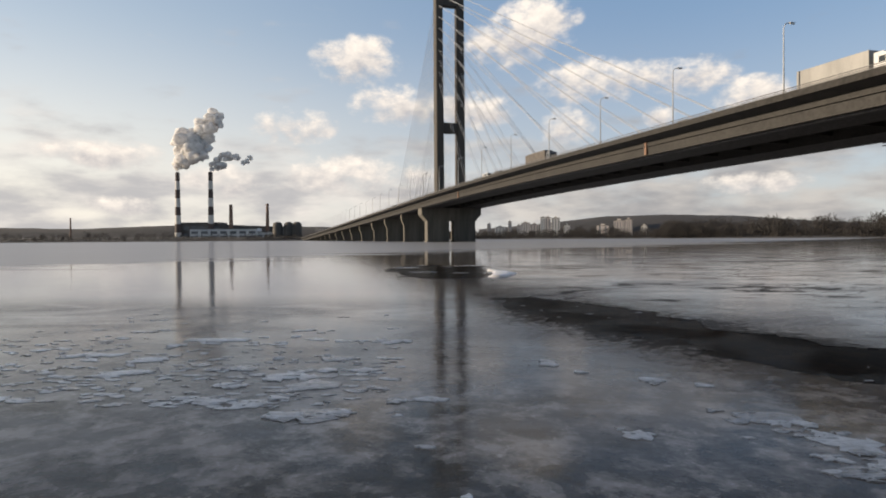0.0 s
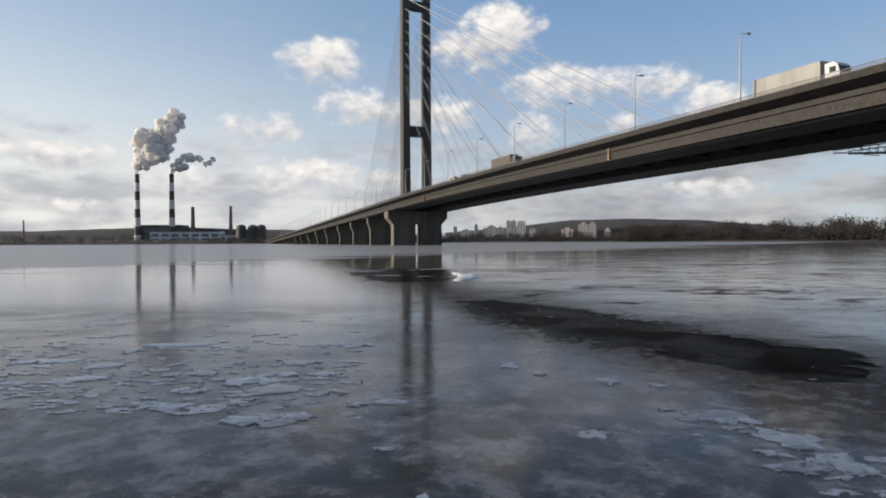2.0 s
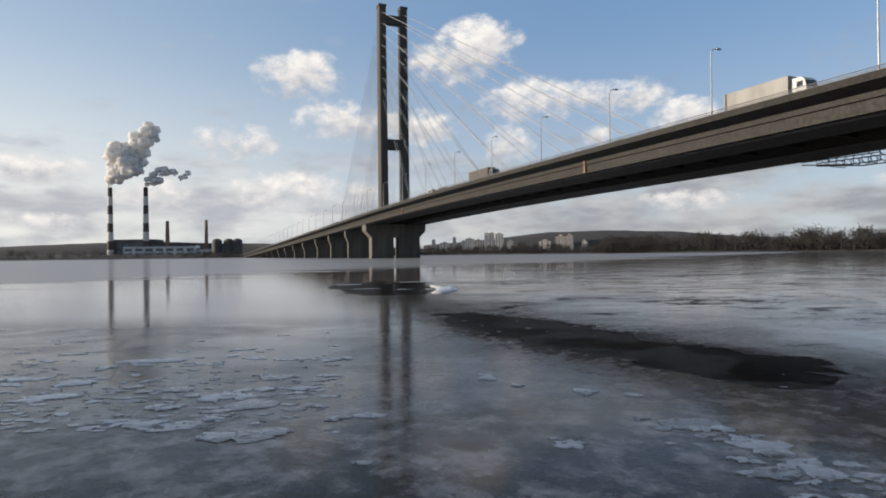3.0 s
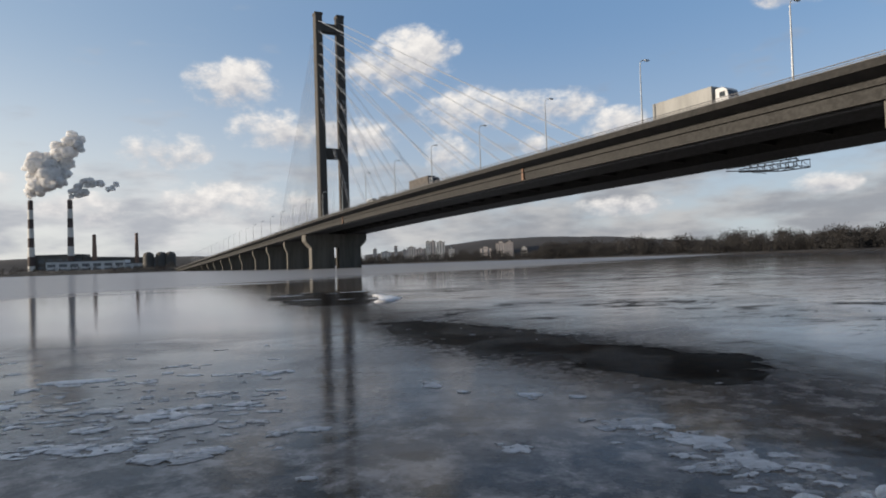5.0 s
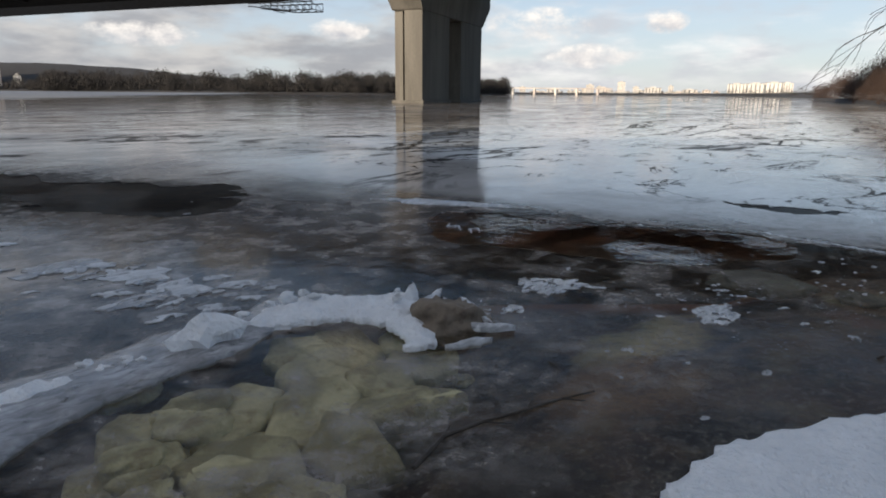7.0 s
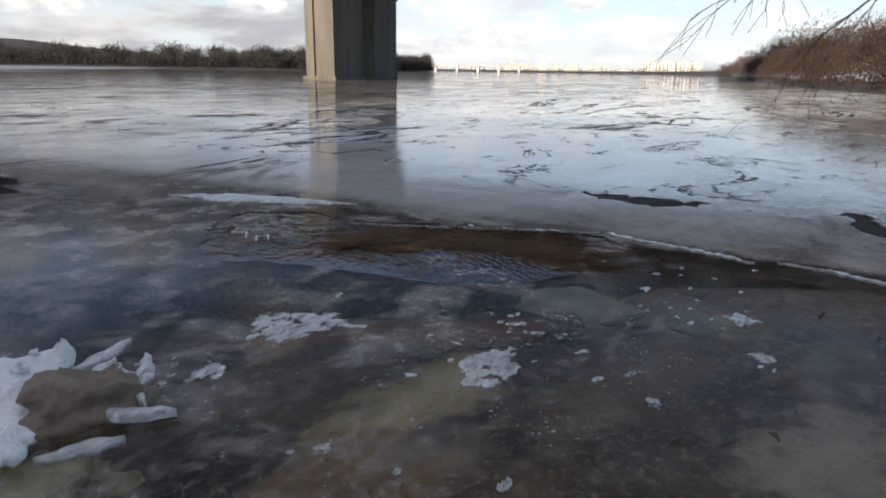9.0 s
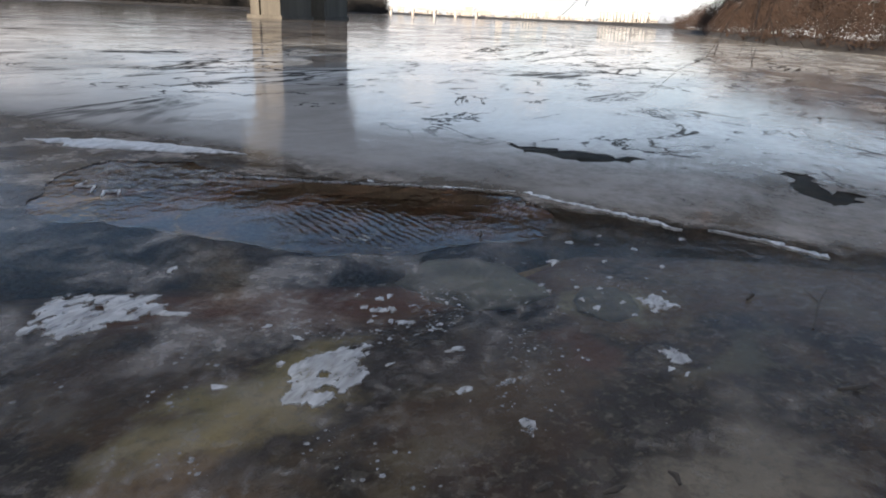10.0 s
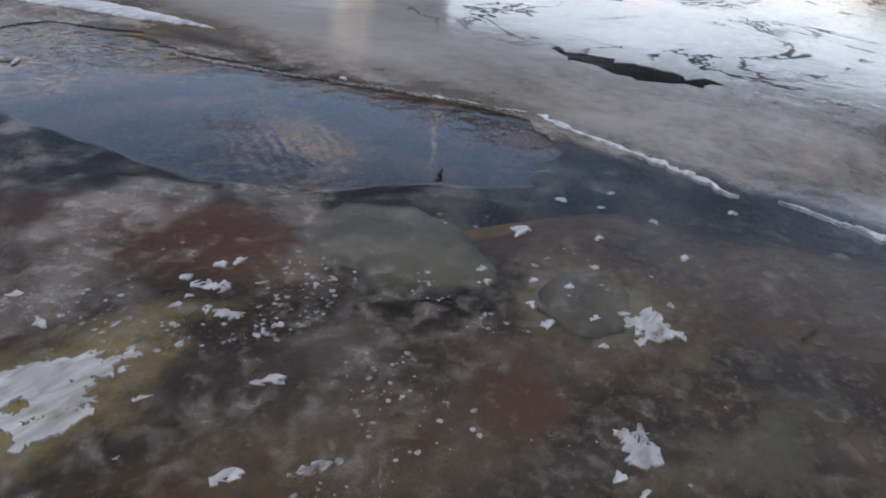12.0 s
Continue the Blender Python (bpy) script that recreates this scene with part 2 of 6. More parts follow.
# x, y, half sizes, turn, colour, share
SAND = [(4.5, 2.36, 0.75, 0.3, -8, (0.36, 0.3, 0.145), 0.85), (3.6, 2.15, 0.7, 0.4, 0, (0.25, 0.145, 0.066), 0.75), (4.55, 1.92, 1.0, 0.2, -14, (0.035, 0.025, 0.022), 0.9), (4.9, 1.25, 0.55, 0.3, -15, (0.11, 0.068, 0.036), 0.7),
        (6.05, 1.1, 0.35, 0.25, 10, (0.28, 0.26, 0.17), 0.8), (5.42, 1.1, 0.3, 0.2, 0, (0.12, 0.06, 0.042), 0.8), (5.55, 0.42, 0.35, 0.12, -30, (0.14, 0.14, 0.1), 0.7), (5.3, 1.65, 0.45, 0.22, -10, (0.07, 0.05, 0.045), 0.8),
        (1.4, 3.25, 1.5, 0.5, 0, (0.4, 0.35, 0.15), 0.85), (2.0, 2.1, 0.7, 0.45, 0, (0.03, 0.025, 0.022), 0.8),
        (5.9, 3.3, 0.9, 1.9, 20, (0.22, 0.1, 0.05), 0.65), (6.75, 2.0, 0.4, 0.3, 0, (0.3, 0.24, 0.1), 0.85), (4.45, 2.2, 0.45, 0.3, -10, (0.52, 0.41, 0.2), 0.7),
        (3.25, 0.50, 0.7, 0.4, 0, (0.42, 0.35, 0.26), 0.85), (4.47, 0.39, 0.6, 0.3, 0, (0.36, 0.31, 0.25), 0.8)]


def make_ground():
    m, nt, p, co = material("shore_and_bed")
    big = fbm(nt, co, 0.55, 4.0, 0.55)
    mid = fbm(nt, scaled(nt, co, (1, 1, 1), shift=(3, 8, 1)), 2.6, 5.0, 0.6)
    cells = node(nt, "ShaderNodeTexVoronoi", {"Vector": co, "Scale": 9.0})
    fine = fbm(nt, co, 24.0, 4.0, 0.65)
    col = blend(nt, ramp(nt, big, 0.38, 0.62), (0.055, 0.029, 0.019), (0.11, 0.064, 0.034))
    col = blend(nt, ramp(nt, mid, 0.45, 0.66), col, (0.14, 0.105, 0.06))
    col = blend(nt, ramp(nt, fbm(nt, scaled(nt, co, (1, 1, 1), shift=(7, 1, 5)), 1.1, 6.0, 0.65), 0.44, 0.56), col, (0.022, 0.016, 0.014))
    col = blend(nt, calc(nt, "MULTIPLY", ramp(nt, fine, 0.5, 0.72), 0.6), col, (0.27, 0.235, 0.19))
    grain = node(nt, "ShaderNodeTexVoronoi", {"Vector": co, "Scale": 16.0}, out=1)
    grain = node(nt, "ShaderNodeSeparateColor", {0: grain})
    col = blend(nt, ramp(nt, grain, 0.72, 0.95, 0.0, 0.2), col, (0.27, 0.24, 0.2))
    col = blend(nt, ramp(nt, grain, 0.3, 0.1, 0.0, 0.25), col, (0.018, 0.014, 0.013))
    # patches of sand: olive, ochre, and the dark rotten belt between
    wob = node(nt, "ShaderNodeVectorMath", {0: node(nt, "ShaderNodeTexNoise", {"Vector": co, "Scale": 2.2, "Detail": 5.0, "Roughness": 0.6}, out=1), 1: (0.5, 0.5, 0.5)}, operation="SUBTRACT")
    at = node(nt, "ShaderNodeVectorMath", {0: wob, 1: (0.9, 0.9, 0.0), 2: co}, operation="MULTIPLY_ADD")
    for px, py, rx, ry, turn, tint, share in SAND:
        near = node(nt, "ShaderNodeVectorMath", {0: scaled(nt, node(nt, "ShaderNodeVectorMath", {0: at, 1: (px, py, 0)}, operation="SUBTRACT"), (1, 1, 0), radians(-turn))}, operation="MULTIPLY")
        near.node.inputs[1].default_value = (1 / rx, 1 / ry, 0)
        reach = node(nt, "ShaderNodeVectorMath", {0: near}, out=1, operation="LENGTH")
        col = blend(nt, ramp(nt, reach, 1.15, 0.5, 0.0, share), col, tint)
    col = blend(nt, calc(nt, "MULTIPLY", ramp(nt, fbm(nt, co, 9.0, 6.0, 0.7), 0.5, 0.68), 0.5), col, (0.05, 0.03, 0.022))
    nt.links.new(col, p.inputs["Base Color"])
    p.inputs["Roughness"].default_value = 0.85
    h = calc(nt, "ADD", calc(nt, "MULTIPLY", cells, -0.6), calc(nt, "MULTIPLY", fine, 0.7))
    nt.links.new(node(nt, "ShaderNodeBump", {"Strength": 0.8, "Distance": 0.03, "Height": h}), p.inputs["Normal"])
    return m


def glazed(nt, body, rough, normal, ior=1.31, share=1.0):
    """A clear coat of reflection over a body, by Fresnel."""
    f = node(nt, "ShaderNodeFresnel", {"IOR": ior, "Normal": normal})
    gloss = node(nt, "ShaderNodeBsdfGlossy", {"Color": (0.96, 0.97, 1, 1), "Roughness": rough, "Normal": normal})
    return node(nt, "ShaderNodeMixShader", {0: calc(nt, "MULTIPLY", f, share), 1: body, 2: gloss})


def make_ice():
    m, nt, p, co = material("river_ice")
    nt.nodes.remove(p)
    xyz = nt.nodes.new("ShaderNodeSeparateXYZ")
    nt.links.new(co, xyz.inputs[0])
    x, y, _ = xyz.outputs
    off = calc(nt, "ADD", calc(nt, "ADD", y, calc(nt, "MULTIPLY", x, 0.12)), ramp(nt, x, 6.9, 7.7, 0.0, 7.0))       # metres from the bank
    big = fbm(nt, scaled(nt, co, (0.7, 1, 1), 0.25), 0.16, 5.0, 0.6, 0.6)
    mid = fbm(nt, co, 0.9, 6.0, 0.62, 0.4)
    blot = fbm(nt, scaled(nt, co, (0.6, 1, 1), -0.3, (2, 6, 1)), 0.42, 7.0, 0.66, 0.7)
    fine = fbm(nt, co, 6.0, 5.0, 0.65)
    speck = fbm(nt, co, 13.0, 6.0, 0.7, 0.5)
    grit = fbm(nt, co, 34.0, 3.0, 0.6)
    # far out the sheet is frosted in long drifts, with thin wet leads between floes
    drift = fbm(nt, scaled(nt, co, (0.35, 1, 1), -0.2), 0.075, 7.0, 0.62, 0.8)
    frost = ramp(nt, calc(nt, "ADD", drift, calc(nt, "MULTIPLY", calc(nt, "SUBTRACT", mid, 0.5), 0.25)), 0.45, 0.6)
    veins = fbm(nt, scaled(nt, co, (0.3, 1, 1), 0.35, (4, 9, 2)), 0.2, 6.0, 0.6, 1.0)
    lead = ramp(nt, calc(nt, "ABSOLUTE", calc(nt, "SUBTRACT", veins, 0.5)), 0.004, 0.028, 1.0, 0.0)
    lead = calc(nt, "MULTIPLY", lead, ramp(nt, blot, 0.46, 0.54))
    lead = calc(nt, "MULTIPLY", lead, ramp(nt, calc(nt, "ADD", x, y), 12.0, 18.0))
    body = blend(nt, ramp(nt, blot, 0.36, 0.62), (0.09, 0.079, 0.07), (0.2, 0.18, 0.165))
    body = blend(nt, calc(nt, "MULTIPLY", ramp(nt, big, 0.45, 0.62), 0.6), body, (0.045, 0.042, 0.044))
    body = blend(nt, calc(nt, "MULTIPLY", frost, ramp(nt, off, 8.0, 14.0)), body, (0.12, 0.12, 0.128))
    shelf = calc(nt, "MULTIPLY", ramp(nt, x, 6.9, 7.8), ramp(nt, y, 16.0, 7.0))
    body = blend(nt, calc(nt, "MULTIPLY", shelf, 0.75), body, (0.5, 0.485, 0.475))
    body = blend(nt, ramp(nt, off, 6.0, 3.5, 0.0, 0.75), body, (0.25, 0.21, 0.175))
    floe = calc(nt, "MULTIPLY", ramp(nt, calc(nt, "SUBTRACT", x, calc(nt, "MULTIPLY", y, 0.35)), 7.6, 9.2), ramp(nt, calc(nt, "ADD", blot, calc(nt, "MULTIPLY", drift, 0.5)), 0.6, 0.8))
    floe = calc(nt, "MULTIPLY", floe, ramp(nt, calc(nt, "ADD", y, calc(nt, "MULTIPLY", x, 0.25)), 30.0, 14.0))
    body = blend(nt, calc(nt, "MULTIPLY", floe, 0.9), body, (0.72, 0.75, 0.76))
    vein2 = fbm(nt, scaled(nt, co, (0.6, 1, 1), -0.3, (1, 3, 7)), 0.55, 5.0, 0.6, 0.8)
    lead2 = calc(nt, "MULTIPLY", ramp(nt, calc(nt, "ABSOLUTE", calc(nt, "SUBTRACT", vein2, 0.5)), 0.003, 0.018, 1.0, 0.0), ramp(nt, mid, 0.47, 0.52))
    lead2 = calc(nt, "MULTIPLY", lead2, ramp(nt, x, 8.6, 10.0))
    lead = calc(nt, "MAXIMUM", lead, lead2)
    body = blend(nt, calc(nt, "MULTIPLY", ramp(nt, fine, 0.48, 0.7), 0.26), body, (0.36, 0.355, 0.36))
    body = blend(nt, calc(nt, "MULTIPLY", ramp(nt, grit, 0.58, 0.72), 0.15), body, (0.62, 0.63, 0.66))
    smudge = fbm(nt, scaled(nt, co, (0.55, 1, 1), 0.15, (6, 2, 4)), 0.75, 6.0, 0.6, 0.6)
    body = blend(nt, calc(nt, "MULTIPLY", calc(nt, "MULTIPLY", ramp(nt, smudge, 0.47, 0.6), 0.75), ramp(nt, off, 12.0, 6.5)), body, (0.1, 0.08, 0.055))
    # dark smudges round the band: the bridge's reflection painted into the ice colour
    band = node(nt, "ShaderNodeVectorMath", {0: scaled(nt, node(nt, "ShaderNodeVectorMath", {0: co, 1: (3.4, 12.6, 0)}, operation="SUBTRACT"), (1, 1, 0), radians(-20)), 1: (0.62, 0.17, 0)}, operation="MULTIPLY")
    band = node(nt, "ShaderNodeVectorMath", {0: band}, out=1, operation="LENGTH")
    band = calc(nt, "ADD", band, calc(nt, "ADD", calc(nt, "MULTIPLY", calc(nt, "SUBTRACT", mid, 0.5), 2.2), calc(nt, "MULTIPLY", calc(nt, "SUBTRACT", fine, 0.5), 2.0)))
    bridge_dark = ramp(nt, band, 1.1, 0.75, 0.0, 0.85)
    body = blend(nt, bridge_dark, body, (0.03, 0.028, 0.028))
    # wet ice on the right; bridge and pier reflection also darkened into its colour
    wet = calc(nt, "MULTIPLY", ramp(nt, calc(nt, "ADD", x, calc(nt, "MULTIPLY", calc(nt, "SUBTRACT", blot, 0.5), 5.0)), 3.2, 5.0), ramp(nt, calc(nt, "SUBTRACT", y, calc(nt, "MULTIPLY", x, 0.6)), 7.5, 4.5))
    wet = calc(nt, "MULTIPLY", wet, calc(nt, "MULTIPLY", ramp(nt, y, 3.6, 4.8), ramp(nt, x, 7.5, 6.5)))
    body = blend(nt, calc(nt, "MULTIPLY", wet, 0.7), body, (0.09, 0.082, 0.085))
    body = blend(nt, lead, body, (0.02, 0.02, 0.022))
    # snow-dusted drifts under the far bank and the pylon
    dust = fbm(nt, scaled(nt, co, (0.12, 1, 1), -0.05, (8, 3, 2)), 0.1, 5.0, 0.6, 0.4)
    dust = ramp(nt, calc(nt, "ADD", calc(nt, "SUBTRACT", y, calc(nt, "MULTIPLY", x, 1.1)), calc(nt, "MULTIPLY", calc(nt, "SUBTRACT", dust, 0.5), 150.0)), 68.0, 82.0)
    body = blend(nt, dust, body, (0.22, 0.235, 0.265))
    # clear near the bank, cloudy farther out
    clear = calc(nt, "ADD", ramp(nt, off, 3.7, 6.5, 1.05, 0.3), calc(nt, "MULTIPLY", calc(nt, "SUBTRACT", mid, 0.5), 1.6))
    clear = calc(nt, "SUBTRACT", clear, calc(nt, "MULTIPLY", ramp(nt, x, 3.7, 2.7, 0.0, 0.26), ramp(nt, y, 1.9, 2.6)))
    glass = node(nt, "ShaderNodeVectorMath", {0: node(nt, "ShaderNodeVectorMath", {0: co, 1: (1.9, 3.35, 0)}, operation="SUBTRACT"), 1: (0.75, 1.5, 0)}, operation="MULTIPLY")
    clear = calc(nt, "ADD", clear, ramp(nt, node(nt, "ShaderNodeVectorMath", {0: glass}, out=1, operation="LENGTH"), 1.1, 0.7, 0.0, 0.45))
    clear = calc(nt, "ADD", clear, calc(nt, "ADD", calc(nt, "MULTIPLY", calc(nt, "SUBTRACT", fine, 0.5), -1.1), calc(nt, "MULTIPLY", calc(nt, "SUBTRACT", speck, 0.5), ramp(nt, off, 3.2, 5.5, -3.2, -0.6))))
    clear = calc(nt, "MULTIPLY", node(nt, "ShaderNodeClamp", {0: clear, 1: 0.08, 2: 0.97}), ramp(nt, off, 7.0, 15.0, 1.0, 0.0))
    bump_h = calc(nt, "ADD", calc(nt, "MULTIPLY", mid, 0.5), calc(nt, "ADD", calc(nt, "MULTIPLY", fine, 0.16), calc(nt, "MULTIPLY", grit, 0.015)))
    normal = node(nt, "ShaderNodeBump", {"Strength": 0.25, "Distance": 0.05, "Height": bump_h})
    # milky frost in the thin shore ice, in clouds and in fine flecks
    milk = fbm(nt, scaled(nt, co, (1, 1, 1), 0.7, (5, 11, 3)), 2.6, 8.0, 0.66, 0.2)
    fleck = fbm(nt, scaled(nt, co, (1, 0.8, 1), 0.4, (1, 4, 9)), 12.0, 6.0, 0.7, 0.2)
    milky = calc(nt, "ADD", ramp(nt, milk, 0.43, 0.66, 0.0, 0.8), calc(nt, "MULTIPLY", ramp(nt, fleck, 0.55, 0.68, 0.0, 0.7), ramp(nt, milk, 0.42, 0.55)), clamp=True)
    milky = calc(nt, "MULTIPLY", milky, calc(nt, "MULTIPLY", ramp(nt, off, 11.0, 6.0, 0.0, 1.0), ramp(nt, off, 1.6, 3.4, 0.25, 1.0)))
    body = blend(nt, milky, body, (0.45, 0.405, 0.375))
    clear = calc(nt, "MULTIPLY", clear, calc(nt, "SUBTRACT", 1.0, calc(nt, "MULTIPLY", milky, 0.62)))
    hole = node(nt, "ShaderNodeBsdfTransparent", {"Color": (0.92, 0.91, 0.88, 1)})
    diff = node(nt, "ShaderNodeBsdfDiffuse", {"Color": body, "Normal": normal})
    inner = node(nt, "ShaderNodeMixShader", {0: clear, 1: diff, 2: hole})
    rough = calc(nt, "ADD", calc(nt, "MULTIPLY", frost, 0.09), ramp(nt, fine, 0.45, 0.7, 0.03, 0.1))
    rough = calc(nt, "MULTIPLY", rough, ramp(nt, x, 3.0, 9.0, 1.0, 0.5))
    glassy = calc(nt, "MULTIPLY", ramp(nt, calc(nt, "SUBTRACT", x, calc(nt, "MULTIPLY", y, 0.1)), 1.6, -0.8), ramp(nt, off, 11.0, 20.0))
    rough = calc(nt, "MULTIPLY", rough, calc(nt, "SUBTRACT", 1.0, calc(nt, "MULTIPLY", glassy, 0.6)))
    dull = calc(nt, "MULTIPLY", calc(nt, "SUBTRACT", ramp(nt, calc(nt, "SUBTRACT", x, calc(nt, "MULTIPLY", y, 0.5)), 2.0, 8.0, 0.92, 1.0), calc(nt, "MULTIPLY", calc(nt, "MULTIPLY", frost, ramp(nt, blot, 0.35, 0.6)), 0.25)), calc(nt, "SUBTRACT", 1.0, calc(nt, "MULTIPLY", lead, 0.8)))
    dull = calc(nt, "MULTIPLY", dull, ramp(nt, calc(nt, "ADD", blot, calc(nt, "MULTIPLY", fine, 0.3)), 0.5, 0.75, 1.0, 0.7))
    dull = calc(nt, "MAXIMUM", dull, calc(nt, "MULTIPLY", glassy, ramp(nt, drift, 0.6, 0.7, 0.98, 0.7)))
    dull = calc(nt, "MULTIPLY", dull, calc(nt, "SUBTRACT", 1.0, calc(nt, "MULTIPLY", bridge_dark, 0.7)))
    dull = calc(nt, "MULTIPLY", dull, ramp(nt, off, 1.5, 9.0, 0.42, 1.0))
    rough = calc(nt, "ADD", rough, calc(nt, "MULTIPLY", wet, 0.1))
    dull = calc(nt, "MULTIPLY", dull, calc(nt, "SUBTRACT", 1.0, calc(nt, "MULTIPLY", dust, 0.66)))
    rough = calc(nt, "ADD", rough, calc(nt, "MULTIPLY", dust, 0.12))
    nt.links.new(glazed(nt, inner, rough, normal, 1.31, dull), nt.nodes["Material Output"].inputs[0])
    return m


def make_water(name, share, gloss, tint=(0.03, 0.014, 0.008, 1), deep=(0.5, 0.27, 0.15, 1)):
    m, nt, p, co = material(name)
    nt.nodes.remove(p)
    a = fbm(nt, scaled(nt, co, (1, 1, 1), 0.9), 6.5, 3.0, 0.5, 1.4)
    b = fbm(nt, scaled(nt, co, (0.5, 1.6, 1), 0.4), 1.6, 3.0, 0.5)
    calm = ramp(nt, fbm(nt, scaled(nt, co, (1, 1, 1), shift=(3, 1, 4)), 0.7, 2.0, 0.5), 0.42, 0.62, 0.03, 0.22)
    spot = node(nt, "ShaderNodeVectorMath", {0: node(nt, "ShaderNodeVectorMath", {0: co, 1: (6.0, 2.75, 0)}, operation="SUBTRACT"), 1: (2.0, 1.3, 0)}, operation="MULTIPLY")
    spot = ramp(nt, node(nt, "ShaderNodeVectorMath", {0: spot}, out=1, operation="LENGTH"), 1.0, 0.35)
    arcs = node(nt, "ShaderNodeTexWave", {"Vector": scaled(nt, co, (1, 1, 1), 0.5), "Scale": 5.0, "Distortion": 5.0, "Detail": 2.0, "Detail Scale": 1.2}, out=1)
    height = calc(nt, "ADD", calc(nt, "ADD", a, b), calc(nt, "MULTIPLY", calc(nt, "MULTIPLY", arcs, spot), 0.5))
    normal = node(nt, "ShaderNodeBump", {"Strength": calc(nt, "MAXIMUM", calm, calc(nt, "MULTIPLY", spot, 0.06)), "Distance": 0.04, "Height": height})
    scum = ramp(nt, fbm(nt, scaled(nt, co, (0.45, 1.3, 1), 0.2), 2.2, 7.0, 0.7, 0.6), 0.46, 0.64, 0.0, 1.0)
    murk = node(nt, "ShaderNodeBsdfDiffuse", {"Color": blend(nt, scum, tint[:3], tuple(7 * v for v in tint[:3])), "Normal": normal})
    hole = node(nt, "ShaderNodeBsdfTransparent", {"Color": deep})
    inner = node(nt, "ShaderNodeMixShader", {0: 0.8, 1: murk, 2: hole})
    nt.links.new(glazed(nt, inner, gloss, normal, 1.33, share), nt.nodes["Material Output"].inputs[0])
    return m


def make_steam():
    """Soft lumps that let the low sun through."""
    m, nt, p, co = material("steam")
    nt.nodes.remove(p)
    col = blend(nt, fbm(nt, co, 0.03, 5.0, 0.6), (0.74, 0.73, 0.73), (0.92, 0.91, 0.9))
    through_it = node(nt, "ShaderNodeBsdfTranslucent", {"Color": col})
    out = node(nt, "ShaderNodeMixShader", {0: 0.45, 1: node(nt, "ShaderNodeBsdfDiffuse", {"Color": col}), 2: through_it})
    thin = node(nt, "ShaderNodeMixShader", {0: ramp(nt, fbm(nt, co, 0.06, 5.0, 0.65), 0.4, 0.7, 0.0, 0.55), 1: out, 2: node(nt, "ShaderNodeBsdfTransparent")})
    nt.links.new(thin, nt.nodes["Material Output"].inputs[0])
    return m


def make_floe_ice(name, tint, clear, rough=0.3, gain=1.45):
    """Cloudy ice of plates and ledges: white scatter with some light through it, a wet skin."""
    m, nt, p, co = material(name)
    nt.nodes.remove(p)
    mid = fbm(nt, co, 5.0, 5.0, 0.6)
    fine = fbm(nt, co, 34.0, 4.0, 0.65)
    streak = fbm(nt, scaled(nt, co, (0.35, 1, 1), 0.6), 22.0, 4.0, 0.6, 0.6)
    normal = node(nt, "ShaderNodeBump", {"Strength": 0.6, "Distance": 0.012, "Height": calc(nt, "ADD", mid, calc(nt, "MULTIPLY", fine, 0.6))})
    col = blend(nt, ramp(nt, mid, 0.35, 0.65), tint, tuple(min(0.85, gain * v) for v in tint))
    diff = node(nt, "ShaderNodeBsdfDiffuse", {"Color": col, "Normal": normal})
    hole = node(nt, "ShaderNodeBsdfTransparent", {"Color": (0.85, 0.87, 0.88, 1)})
    share = calc(nt, "ADD", clear, calc(nt, "MULTIPLY", calc(nt, "ADD", calc(nt, "SUBTRACT", mid, 0.5), calc(nt, "MULTIPLY", calc(nt, "SUBTRACT", streak, 0.5), 1.4)), 1.5), clamp=True)
    inner = node(nt, "ShaderNodeMixShader", {0: share, 1: diff, 2: hole})
    nt.links.new(glazed(nt, inner, rough, normal), nt.nodes["Material Output"].inputs[0])
    return m


SMOKE = make_steam()
GROUND, ICE, WATER = make_ground(), make_ice(), make_water("open_water", 0.95, 0.02, (0.06, 0.025, 0.012, 1), (0.93, 0.74, 0.58, 1))
SLUSH = make_water("slushy_water", 0.2, 0.12, (0.008, 0.007, 0.0068, 1), (0.25, 0.22, 0.2, 1))
FLAKE = make_floe_ice("flaky_shore_ice", (0.46, 0.45, 0.45), 0.34, 0.25, 1.7)
PLATE = make_floe_ice("white_plate_ice", (0.5, 0.5, 0.51), 0.2)
GREYICE = make_floe_ice("grey_shelf_ice", (0.27, 0.265, 0.27), 0.2, 0.2, 2.0)
FAINT = make_floe_ice("thin_grey_plate_ice", (0.36, 0.355, 0.36), 0.4, 0.2)


# ---- building helpers ----
def link_mesh(name, bm, mat, parent=None, label="", smooth=False):
    me = bpy.data.meshes.new(name)
    bm.to_mesh(me)
    bm.free()
    me.materials.append(mat)
    if smooth:
        me.shade_smooth()
    ob = new(name, me)
    if parent:
        ob.parent = parent
    return tagged(ob, label)


def part(name, bm, mat, parent, label="", smooth=False):
    return link_mesh(name, bm, mat, parent, label, smooth)


def empty(name, m, label, category, group="", kind=""):
    ob = new(name)
    ob.matrix_world = m
    return tagged(ob, label, category, group, kind)


def sub(name, parent, m=None, label=""):
    ob = new(name)
    ob.parent = parent
    if m:
        ob.matrix_basis = m
    return tagged(ob, label)


def box(bm, x0, x1, y0, y1, z0, z1):
    v = [bm.verts.new((x, y, z)) for z in (z0, z1) for x, y in ((x0, y0), (x1, y0), (x1, y1), (x0, y1))]
    for f in ((3, 2, 1, 0), (4, 5, 6, 7), (0, 1, 5, 4), (1, 2, 6, 5), (2, 3, 7, 6), (3, 0, 4, 7)):
        bm.faces.new([v[i] for i in f])
    return bm


